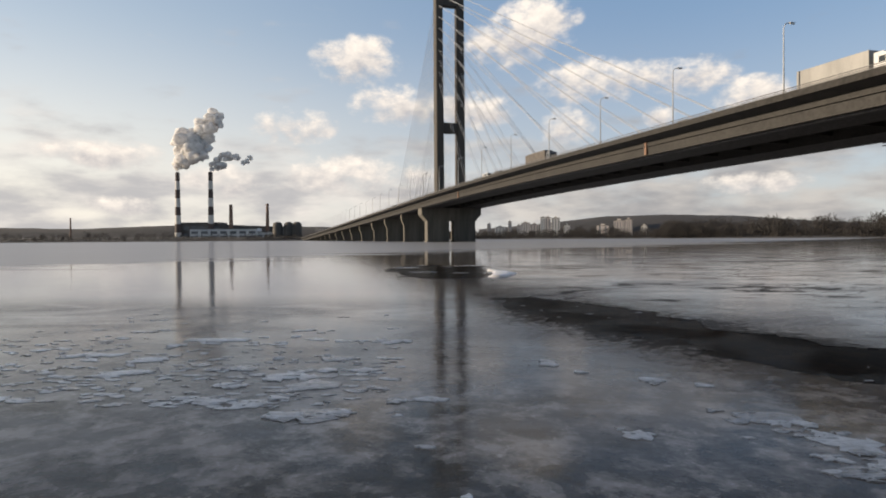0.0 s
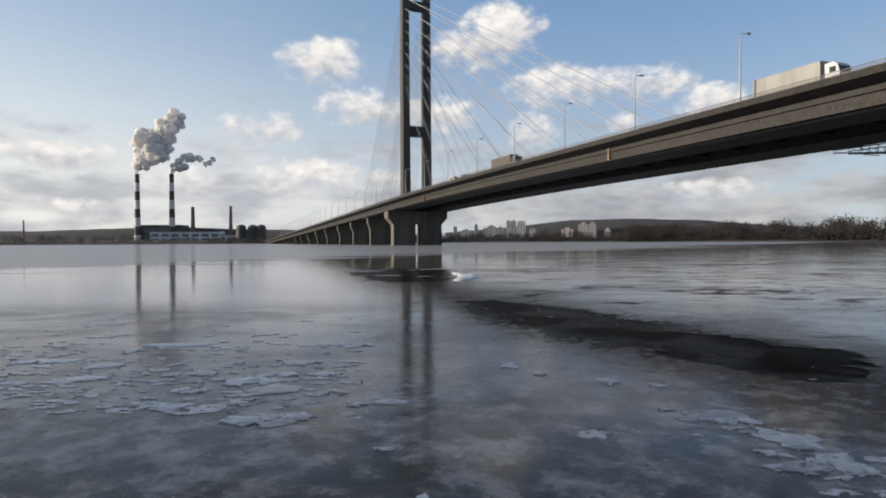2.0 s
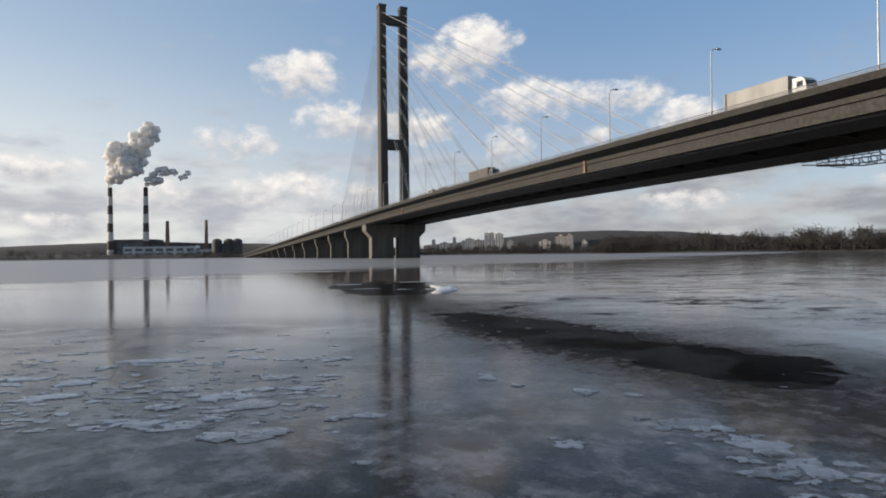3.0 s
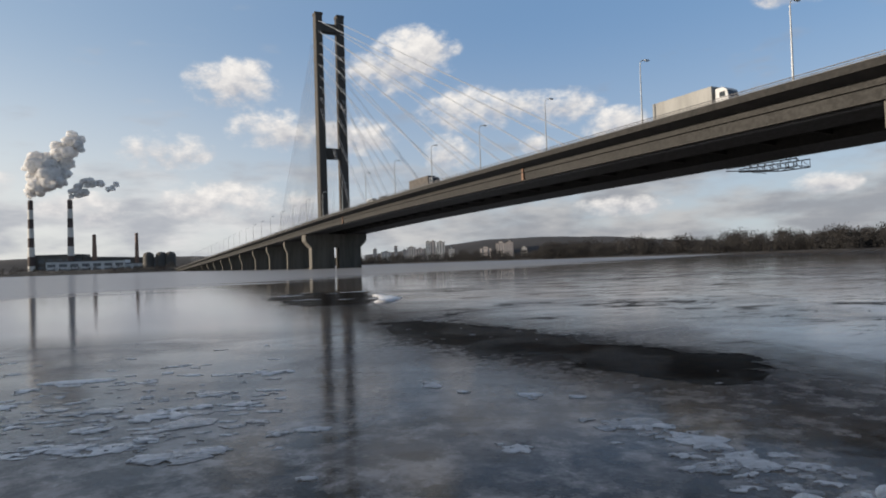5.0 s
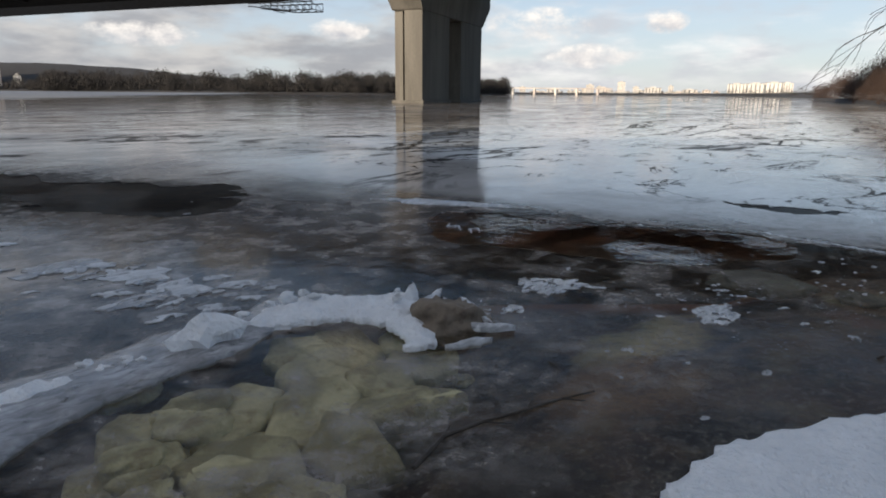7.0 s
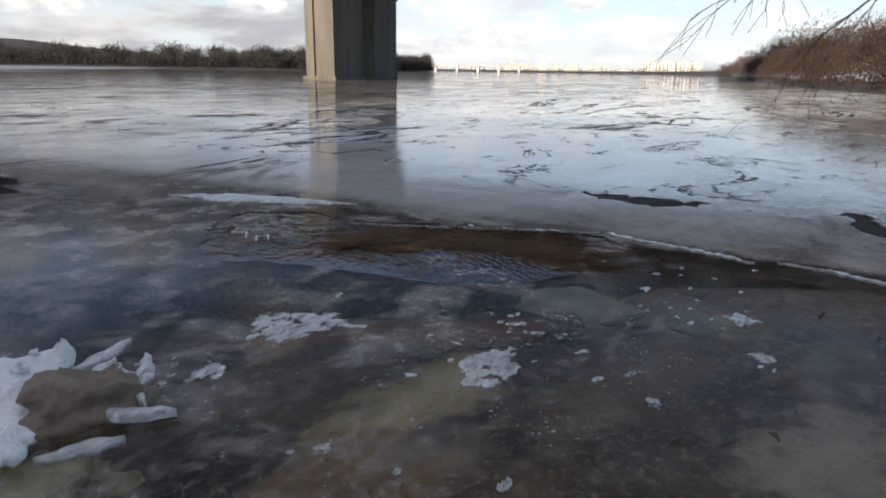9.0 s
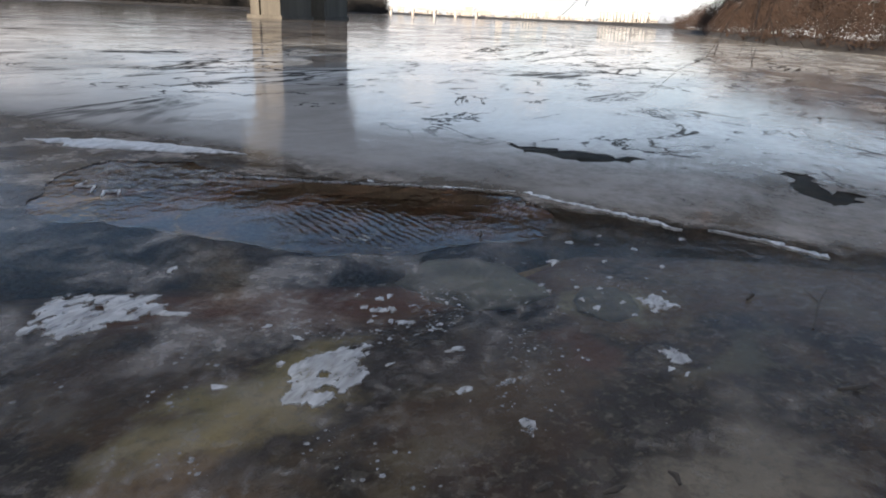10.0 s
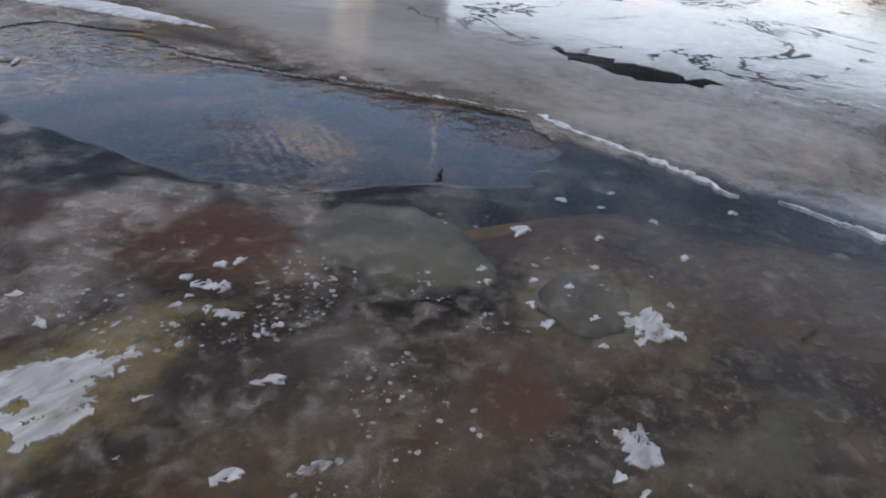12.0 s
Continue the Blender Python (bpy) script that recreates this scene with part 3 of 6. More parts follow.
def boxed(*args, bevel=0.0):
    bm = box(bmesh.new(), *args)
    if bevel:
        bmesh.ops.bevel(bm, geom=bm.edges[:], offset=bevel, segments=2, affect="EDGES", profile=0.6)
    return bm


def loft(rings, closed=True, caps=True, bm=None):
    """Faces between rings of points (each a list of 3D points of one length)."""
    bm = bm or bmesh.new()
    vs = [[bm.verts.new(p) for p in ring] for ring in rings]
    n = len(rings[0])
    for a, b in zip(vs, vs[1:]):
        for i in range(n if closed else n - 1):
            j = (i + 1) % n
            bm.faces.new((a[i], a[j], b[j], b[i]))
    if caps and closed:
        bm.faces.new(vs[0][::-1])
        bm.faces.new(vs[-1])
    return bm


def tube(points, radii, sides=6, bm=None):
    """A tapering pipe along points."""
    pts = [Vector(p) for p in points]
    rings = []
    for i, p in enumerate(pts):
        d = (pts[min(i + 1, len(pts) - 1)] - pts[max(i - 1, 0)]).normalized()
        u = d.cross(Vector((0.13, 0.31, 0.94)))
        u = u.normalized() if u.length > 0.05 else d.cross(Vector((1, 0, 0))).normalized()
        w = d.cross(u)
        r = radii[i] if isinstance(radii, (list, tuple)) else radii
        rings.append([p + r * (math.cos(a) * u + math.sin(a) * w) for a in (2 * math.pi * k / sides for k in range(sides))])
    return loft(rings, bm=bm)


def inside(poly, x, y):
    hit, n = False, len(poly)
    for i in range(n):
        (x0, y0), (x1, y1) = poly[i], poly[i - 1]
        if (y0 > y) != (y1 > y) and x < (x1 - x0) * (y - y0) / (y1 - y0) + x0:
            hit = not hit
    return hit


def edge_gap(poly, x, y):
    best = 1e9
    for i in range(len(poly)):
        (x0, y0), (x1, y1) = poly[i - 1], poly[i]
        dx, dy = x1 - x0, y1 - y0
        t = max(0, min(1, ((x - x0) * dx + (y - y0) * dy) / (dx * dx + dy * dy + 1e-12)))
        best = min(best, math.hypot(x - x0 - t * dx, y - y0 - t * dy))
    return best


def ragged(poly, step, jag, seed):
    """The outline cut into short runs and roughened."""
    out = []
    for i in range(len(poly)):
        (x0, y0), (x1, y1) = poly[i], poly[(i + 1) % len(poly)]
        n = max(1, int(math.hypot(x1 - x0, y1 - y0) / step))
        for k in range(n):
            x, y = x0 + (x1 - x0) * k / n, y0 + (y1 - y0) * k / n
            q = Vector((x / step * 0.45, y / step * 0.45, seed * 3.7))
            out.append((x + jag * noise.noise(q), y + jag * noise.noise(q + Vector((17, 5, 3)))))
    return out


def mound_mesh(poly, height, step, seed, rim=0.02, lump=0.5, jag=None, freq=4.0, z0=0.0, soft=0.12, lace=0.0):
    """A lumpy low body over an outline: its height grows from the rim inwards."""
    line = ragged(poly, step, step * 0.8 if jag is None else jag, seed)
    xs, ys = [p[0] for p in line], [p[1] for p in line]
    rng = random.Random(seed)
    pts = list(line)
    nx, ny = int((max(xs) - min(xs)) / step), int((max(ys) - min(ys)) / step)
    for i in range(nx + 1):
        for j in range(ny + 1):
            x, y = min(xs) + (i + rng.uniform(0.15, 0.85)) * step, min(ys) + (j + rng.uniform(0.15, 0.85)) * step
            if inside(line, x, y) and edge_gap(line, x, y) > step * 0.35:
                pts.append((x, y))
    n = len(line)
    vs, _, fs, *_ = delaunay_2d_cdt([Vector(p) for p in pts], [(i, (i + 1) % n) for i in range(n)], [], 0, 1e-5)
    bm = bmesh.new()
    tops = []
    for v in vs:
        d = edge_gap(line, v.x, v.y)
        q = Vector((v.x * freq, v.y * freq, seed * 1.3))
        r = noise.fractal(q, 0.9, 2.1, 4) * 0.5 + 0.5
        ridge = 1.0 - abs(noise.noise(q * 2.3))
        z = z0 + rim + (height - rim) * (1 - math.exp(-d / soft)) * (1 - lump + lump * (0.9 * r + 0.5 * ridge))
        tops.append(bm.verts.new((v.x, v.y, z if d > 1e-4 else z0 + rim * (0.6 + 0.8 * r))))
    for f in fs:
        c = sum((vs[i] for i in f), Vector((0, 0))) / len(f)
        if not inside(line, c.x, c.y):
            continue
        if lace and noise.fractal(Vector((c.x * freq * 1.5, c.y * freq * 2.6, seed * 2.1)), 0.8, 2.2, 4) < lace - 1.0 + 0.5 * math.exp(-edge_gap(line, c.x, c.y) / soft):
            continue
        bm.faces.new([tops[i] for i in f])
    if lace:
        todo, best = set(bm.faces), []
        while todo:
            seed_face = next(f for f in bm.faces if f in todo)
            todo.discard(seed_face)
            isle, front = [seed_face], [seed_face]
            while front:
                for e in front.pop().edges:
                    for g in e.link_faces:
                        if g in todo:
                            todo.discard(g)
                            isle.append(g)
                            front.append(g)
            if len(isle) > len(best):
                best = isle
        keep = set(best)
        for f in [f for f in bm.faces if f not in keep]:
            bm.faces.remove(f)
    for e in [e for e in bm.edges if not e.link_faces]:
        bm.edges.remove(e)
    for v in [v for v in bm.verts if not v.link_faces]:
        bm.verts.remove(v)
    bm.normal_update()
    if bm.faces and sum(f.normal.z for f in bm.faces) < 0:
        bmesh.ops.reverse_faces(bm, faces=bm.faces[:])
    border = [e for e in bm.edges if e.is_boundary]
    down = bmesh.ops.extrude_edge_only(bm, edges=border)["geom"]
    for v in down:
        if isinstance(v, bmesh.types.BMVert):
            v.co.z = z0 - (0.002 if lace else 0.015)
    return bm


def rock_mesh(rx, ry, rz, seed, detail=3, rough=0.22, flat=0.0):
    bm = bmesh.new()
    bmesh.ops.create_icosphere(bm, subdivisions=detail, radius=1)
    for v in bm.verts:
        p = v.co.copy()
        k = 1 + rough * noise.fractal(p * 1.1 + Vector((seed, 0, 0)), 0.8, 2.0, 4) + 0.35 * rough * noise.cell(p * 1.4 + Vector((0, seed, 0)))
        z = p.z * k * rz
        if flat and z > rz * flat:
            z = rz * flat + (z - rz * flat) * 0.25
        v.co = (p.x * k * rx, p.y * k * ry, z)
    return bm


def twig_cloud(bm, centre, size, count, length, width, rng, up=0.5):
    """Many thin splinters that fill a crown, unevenly."""
    for _ in range(count):
        while True:
            d = Vector((rng.uniform(-1, 1), rng.uniform(-1, 1), rng.uniform(-1, 1)))
            if 0.05 < d.length < 1:
                break
        p = Vector(centre) + Vector((d.x * size[0], d.y * size[1], d.z * size[2]))
        w = (d * 0.8 + Vector((rng.uniform(-0.5, 0.5), rng.uniform(-0.5, 0.5), up + rng.uniform(-0.3, 0.5)))).normalized()
        s = w.cross(Vector((rng.uniform(-1, 1), rng.uniform(-1, 1), rng.uniform(-0.4, 0.4))))
        if s.length < 1e-3:
            continue
        s = s.normalized() * width * rng.uniform(0.5, 1.2)
        e = w * length * rng.uniform(0.5, 1.3)
        bm.faces.new([bm.verts.new(q) for q in (p - s, p + s, p + e)])


# ---- ice, water, shore ----
HOLE_FAR = [(-2.56, 34.9), (-1.5, 39.6), (0.6, 40.7), (3.3, 39.2), (2.9, 33.0), (2.2, 27.4), (0.5, 26.6), (-0.9, 27.3)]
# slushy gap that mostly stands in for the bridge's dark reflection
BRIDGE_BAND = [(1.2, 18.4), (2.9, 18.1), (3.8, 15.7), (4.4, 14.1), (4.65, 11.7), (5.1, 10.6), (5.9, 9.6), (5.6, 8.6), (4.4, 7.5), (4.0, 7.8), (3.66, 8.4), (3.46, 9.6),
             (3.25, 10.9), (2.5, 11.6), (1.83, 13.2), (1.4, 15.5)]
HOLE_NEAR = [(5.0, 4.7), (5.68, 5.38), (6.3, 5.58), (6.67, 4.97), (6.6, 4.4), (6.85, 3.5), (7.22, 2.6), (7.33, 2.1), (6.95, 1.75), (6.45, 1.65), (6.1, 2.0), (5.72, 2.2),
             (5.42, 2.7), (5.3, 3.36), (5.2, 4.0), (5.0, 4.4)]
HOLE_CRESCENT = [(9.5, 3.1), (9.37, 2.72), (9.38, 2.3), (9.52, 1.45), (9.15, 1.65), (8.9, 2.0), (8.92, 2.38), (9.2, 2.85)]
HOLE_RIGHT = [(9.8, 0.2), (9.8, -0.1), (9.1, -0.15), (9.13, -0.45), (8.75, -0.4), (8.6, -0.1), (9.0, 0.1)]


def build_ice():
    holes = [ragged(p, s, s * (0.8 if k == 2 else 3.2 if k == 1 else 2.4), k) for k, (p, s) in enumerate(((HOLE_FAR, 0.35), (BRIDGE_BAND, 0.2), (HOLE_NEAR, 0.08), (HOLE_CRESCENT, 0.07), (HOLE_RIGHT, 0.07)))]
    pts, edges = [], []
    for line in holes + [[(-4500, -40), (4500, -40), (4500, 4500), (-4500, 4500)]]:
        n0, n = len(pts), len(line)
        pts += [Vector(p) for p in line]
        edges += [(n0 + i, n0 + (i + 1) % n) for i in range(n)]
    for r in (4, 9, 20, 45, 110, 300, 900, 2500):
        for k in range(24):
            a = math.pi * k / 23
            p = Vector((3 + r * math.cos(a) * 1.1, 4 + r * math.sin(a)))
            if not any(inside(h, *p) for h in holes):
                pts.append(p)
    vs, _, fs, *_ = delaunay_2d_cdt(pts, edges, [], 0, 1e-6)
    bm = bmesh.new()
    top = [bm.verts.new((v.x, v.y, 0)) for v in vs]
    for f in fs:
        c = sum((vs[i] for i in f), Vector((0, 0))) / 3
        if not any(inside(h, *c) for h in holes):
            bm.faces.new([top[i] for i in f])
    bm.normal_update()
    if sum(f.normal.z for f in bm.faces) < 0:
        bmesh.ops.reverse_faces(bm, faces=bm.faces[:])
    down = bmesh.ops.extrude_edge_only(bm, edges=[e for e in bm.edges if e.is_boundary])["geom"]
    for v in down:
        if isinstance(v, bmesh.types.BMVert):
            v.co.z = -0.011
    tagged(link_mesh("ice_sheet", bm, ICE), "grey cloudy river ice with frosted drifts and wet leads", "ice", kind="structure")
    for k, line in enumerate(holes):
        bm = bmesh.new()
        vs, _, fs, *_ = delaunay_2d_cdt([Vector(p) for p in line], [(i, (i + 1) % len(line)) for i in range(len(line))], [], 1, 1e-6)
        verts = [bm.verts.new((v.x, v.y, -0.008)) for v in vs]
        for f in fs:
            face = bm.faces.new([verts[i] for i in f])
            face.normal_update()
            if face.normal.z < 0:
                face.normal_flip()
        tagged(link_mesh("water", bm, WATER if k == 2 else SLUSH), "brown rippled river water in an ice gap, the band darkened for the bridge's reflection", "water", kind="structure")


def bed_height(x, y):
    off = y + 0.12 * x - 0.75 + 2.2 * max(0.0, x - 6.9) + 1.0 * max(0.0, min(x, 6.9) - 5.1) * max(0.0, min(1.0, (y - 1.5) / 0.8))
    wave = 0.5 * noise.fractal(Vector((x * 0.5, y * 0.5, 3)), 0.9, 2.0, 4)
    if off > 0:
        z = -0.05 - 0.10 * off - 0.012 * off * off
        return max(-2.6, z) + 0.07 * wave * min(1, off)
    z = -0.05 + 0.09 * -off + (0.02 * off * off if off > -12 else 2.88 + 0.3 * (-off - 12))
    return min(z, 5 + 0.02 * -off) + 0.06 * wave


def axis(lo, hi, near0, near1, fine, grow):
    out, s, v = [], fine, near0
    while v < near1:
        out.append(v)
        v += fine
    up = near1
    while up < hi:
        out.append(up)
        s *= grow
        up += s
    out.append(hi)
    s, dn = fine, near0 - fine
    while dn > lo:
        out.insert(0, dn)
        s *= grow
        dn -= s
    out.insert(0, lo)
    return out


def build_ground():
    xs, ys = axis(-400, 130, -3.5, 9, 0.07, 1.16), axis(-300, 110, -1.2, 6.5, 0.07, 1.16)
    verts = [(x, y, bed_height(x, y)) for y in ys for x in xs]
    w = len(xs)
    faces = [(j * w + i, j * w + i + 1, (j + 1) * w + i + 1, (j + 1) * w + i) for j in range(len(ys) - 1) for i in range(w - 1)]
    me = bpy.data.meshes.new("ground")
    me.from_pydata(verts, [], faces)
    me.materials.append(GROUND)
    me.shade_smooth()
    tagged(new("ground", me), "muddy brown and olive river bed rising to a sandy bank", "ground", kind="structure")


build_ice()
build_ground()

# ---- bridge ----
BRIDGE_AT = Matrix.Translation((71.5, 61.45, 0)) @ pose(0, 0, 0, 0, 0, 14.2)     # x across, y along it, towards the far bank
V0, V1 = -6.5, 32.1


def crest(u):
    """Height of the railing's top along the bridge."""
    if u < 100:
        return 24.3
    return 24.3 - 0.0225 * ((u - 100) ** 2 / 320 if u < 260 else u - 180)


bridge = empty("bridge", BRIDGE_AT, "long grey concrete and steel cable-stayed road bridge over the ice", "bridge")
STATIONS = [-160 + 12.5 * k for k in range(98)]


def run(name, section, mat, label="", stations=None):
    """A beam that follows the deck; section: points across and below the railing's top."""
    rings = [[(v, u, crest(u) + dz) for v, dz in section] for u in (stations or STATIONS)]
    bm = loft(rings)
    bmesh.ops.recalc_face_normals(bm, faces=bm.faces[:])
    return part(name, bm, mat, bridge, label)


run("deck", [(V0 + 0.25, -1.0), (V1 - 0.25, -1.0), (V1 - 0.25, -1.5), (29.0, -2.2), (-3.4, -2.2), (V0 + 0.25, -1.5)], ASPHALT, "asphalt deck slab")
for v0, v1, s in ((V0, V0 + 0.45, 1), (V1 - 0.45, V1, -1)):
    edge = run("edge_beam", [(v0, -0.95), (v1, -0.95), (v1, -1.65), (v0, -1.65)], FASCIA, "weathered concrete edge beam with shade in its dark colour")
    vw = (v0 + v1) / 2
    run("kerb_rail", [(vw - 0.08, 0.0), (vw + 0.08, 0.0), (vw + 0.08, -0.1), (vw - 0.08, -0.1)], DARKSTEEL, "steel handrail")
    for dz in (-0.3, -0.5):
        run("rail", [(vw - 0.04, dz), (vw + 0.04, dz), (vw + 0.04, dz - 0.09), (vw - 0.04, dz - 0.09)], DARKSTEEL, "steel rail of the parapet")
    run("barrier", [(vw - 0.03, -0.6), (vw + 0.03, -0.6), (vw + 0.03, -0.95), (vw - 0.03, -0.95)], FASCIA, "railing panel with shade in its dark grey")
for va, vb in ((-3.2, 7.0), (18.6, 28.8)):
    run("girder", [(va - 0.35, -2.2), (vb + 0.35, -2.2), (vb, -4.9), (va, -4.9)], GIRDER, "painted box girder with shade in its dark colour")
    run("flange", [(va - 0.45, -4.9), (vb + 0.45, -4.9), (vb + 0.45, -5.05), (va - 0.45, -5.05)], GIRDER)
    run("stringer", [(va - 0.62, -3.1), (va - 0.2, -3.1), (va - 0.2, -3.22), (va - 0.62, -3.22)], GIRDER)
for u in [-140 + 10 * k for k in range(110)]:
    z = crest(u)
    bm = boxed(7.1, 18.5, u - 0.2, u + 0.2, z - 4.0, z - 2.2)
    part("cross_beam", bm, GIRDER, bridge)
for u in (-60, 76, 205):
    z = crest(u)
    part("expansion_joint", boxed(-3.75, -3.1, u - 0.35, u + 0.35, z - 4.9, z - 2.25), RUST, bridge, "rust-stained joint of the girder")
bm = loft([[(v, u, crest(u) + dz) for v, dz in ((-2.4, -5.05), (-2.0, -5.05), (-2.0, -5.35), (-2.4, -5.35))] for u in STATIONS[:40]])
bmesh.ops.recalc_face_normals(bm, faces=bm.faces[:])
part("service_pipe", bm, DARKSTEEL, bridge, "dark pipe under the girder")


def build_pier(u0, thick, top_z, grooves=True, gap=5.2, flare=3.0):
    """Two broad shafts on a footing, under one flared cap."""
    pier = sub("pier", bridge, pose(0, u0, 0), "grey concrete pier with a flared cap")
    neck = max(1.5, top_z - 6.6)
    for va, vb in ((0.0, 12.9 - gap / 2), (12.9 + gap / 2, 25.8)):
        g0, g1, deep = thick * 0.62, thick * 0.72, 0.5
        ring = [(va, 0), (vb, 0), (vb, thick)]
        if grooves:
            ring += [(va + 0.35, thick), (va + 0.35, g1), (va + deep + 0.4, g1), (va + deep + 0.4, g0), (va, g0)]
        else:
            ring += [(va, thick)]
        zs = [-2.5 + (neck + 2.5) * k / 6 for k in range(7)]
        bm = loft([[(v, u, z) for v, u in ring] for z in zs])
        bmesh.ops.recalc_face_normals(bm, faces=bm.faces[:])
        part("shaft", bm, CONCRETE, pier)
        part("footing", boxed(va - 0.3, vb + 0.2, -0.3, thick + 0.25, -2.5, 0.42, bevel=0.06), CONCRETE, pier, "pale ledge at the ice")
    rings = []
    for z, out in ((neck, 0.0), (neck + 0.15, 0.25), (neck + 3.3, flare), (top_z - 0.02, flare + 0.1)):
        rings.append([(-out, -0.12 - out * 0.12, z), (25.8 + out, -0.12 - out * 0.12, z), (25.8 + out, thick + 0.12 + out * 0.12, z), (-out, thick + 0.12 + out * 0.12, z)])
    bm = loft(rings)
    bmesh.ops.recalc_face_normals(bm, faces=bm.faces[:])
    part("cap", bm, CONCRETE, pier)


build_pier(-3.9, 4.4, crest(0) - 5.05)
build_pier(265.5, 6.5, crest(268) - 5.05, gap=2.6)
for u in (316, 364, 411, 466, 518, 570, 622, 674, 726, 778, 830, 882, 934):
    build_pier(u, 2.5, crest(u) - 5.05, grooves=False, gap=2.6, flare=1.6)
for u in (-108, -150):
    build_pier(u, 4.4, crest(u) - 5.05, grooves=False)

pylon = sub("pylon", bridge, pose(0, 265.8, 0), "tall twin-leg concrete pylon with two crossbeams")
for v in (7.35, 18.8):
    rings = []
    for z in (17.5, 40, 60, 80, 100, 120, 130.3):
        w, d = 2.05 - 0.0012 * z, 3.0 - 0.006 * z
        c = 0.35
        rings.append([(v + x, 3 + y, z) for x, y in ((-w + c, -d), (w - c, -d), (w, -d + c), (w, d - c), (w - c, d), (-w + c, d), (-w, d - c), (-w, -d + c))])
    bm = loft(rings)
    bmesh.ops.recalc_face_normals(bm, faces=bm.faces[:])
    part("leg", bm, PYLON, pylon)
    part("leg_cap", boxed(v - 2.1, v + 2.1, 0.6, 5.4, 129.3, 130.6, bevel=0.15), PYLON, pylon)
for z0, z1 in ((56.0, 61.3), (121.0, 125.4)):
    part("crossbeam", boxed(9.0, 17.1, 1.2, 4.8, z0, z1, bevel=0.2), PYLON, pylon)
for v in (7.35, 18.8):
    for k in range(9):
        top = 126 - 5.6 * k
        for side, foot in ((-1, 66 + 19.5 * k), (1, 372 - 10.0 * k)):
            for d in (-0.45, 0.45):
                a, b = Vector((v + d, 268.8 + side * 2.4, top)), Vector((v + d, foot, crest(foot) - 1.0))
                part("stay_cable", tube([a, b], 0.075, 5), CABLE, bridge)
# inspection gantry slung under the far girder
gantry = empty("inspection_gantry", BRIDGE_AT @ pose(0, 0, 0), "dark steel truss gantry slung under the bridge", "gantry")
for v in (26.0, 30.0):
    for name, pts in (("chord", [(v, 31, 17.0), (v, 37, 17.1), (v, 46, 18.2)]), ("chord", [(v, 31, 18.5), (v, 46, 18.7)])):
        part(name, tube(pts, 0.11, 6), DARKSTEEL, gantry)
    for k in range(7):
        u = 31 + 1.6 * k
        zb = 17.0 if u < 37 else 17.1 + (u - 37) * 0.122
        part("post", tube([(v, u, zb), (v, u, 18.6)], 0.07, 5), DARKSTEEL, gantry)
        part("brace", tube([(v, u, zb), (v, u + 1.6, 18.6)], 0.05, 5), DARKSTEEL, gantry)
for u in (31, 34, 37, 40):
    part("crosspiece", tube([(26, u, 17.1), (30, u, 17.1)], 0.08, 5), DARKSTEEL, gantry)
for u, v in ((33, 26), (43, 26), (33, 30), (43, 30)):
    part("hanger", tube([(v, u, 18.4), (v - 1.4 if v > 28 else v, u, 19.35)], 0.09, 5), DARKSTEEL, gantry)


def build_lamp():
    lamp = empty("street_lamp", Matrix(), "slim grey steel street lamp on the bridge edge", "street lamp", "street lamps along the bridge")
    part("base", boxed(-0.22, 0.22, -0.22, 0.22, 0, 0.5, bevel=0.04), STEEL, lamp)
    part("pole", tube([(0, 0, 0.3), (0, 0, 5), (0, 0, 10.6)], [0.15, 0.12, 0.085], 8), STEEL, lamp)
    part("arm", tube([(0, 0, 10.5), (0.12, 0, 11.1), (0.5, 0, 11.45), (1.2, 0, 11.6)], 0.07, 6), STEEL, lamp)
    head = part("head", boxed(1.05, 2.1, -0.2, 0.2, 11.5, 11.72, bevel=0.06), STEEL, lamp, "flat lamp head")
    part("lens", boxed(1.25, 2.0, -0.15, 0.15, 11.44, 11.5), LENS, head)
    return lamp


first_lamp = build_lamp()
us = [10.4 + 26.8 * k for k in range(-5, 30)]
for k, u in enumerate(us):
    m = BRIDGE_AT @ Matrix.Translation((-5.75, u, crest(u) - 1.0))
    if k:
        copy_thing(first_lamp, m)
    else:
        first_lamp.matrix_world = m


def wheel(parent, x, y, r=0.5):
    bm = bmesh.new()
    bmesh.ops.create_cone(bm, cap_ends=True, segments=14, radius1=r, radius2=r, depth=0.32, matrix=Matrix.Translation((x, y, r)) @ pose(0, 0, 0, 0, 90, 0))
    w = part("wheel", bm, RUBBER, parent)
    bm = bmesh.new()
    bmesh.ops.create_cone(bm, cap_ends=True, segments=12, radius1=r * 0.5, radius2=r * 0.45, depth=0.36, matrix=Matrix.Translation((x, y, r)) @ pose(0, 0, 0, 0, 90, 0))
    part("rim", bm, STEEL, w)


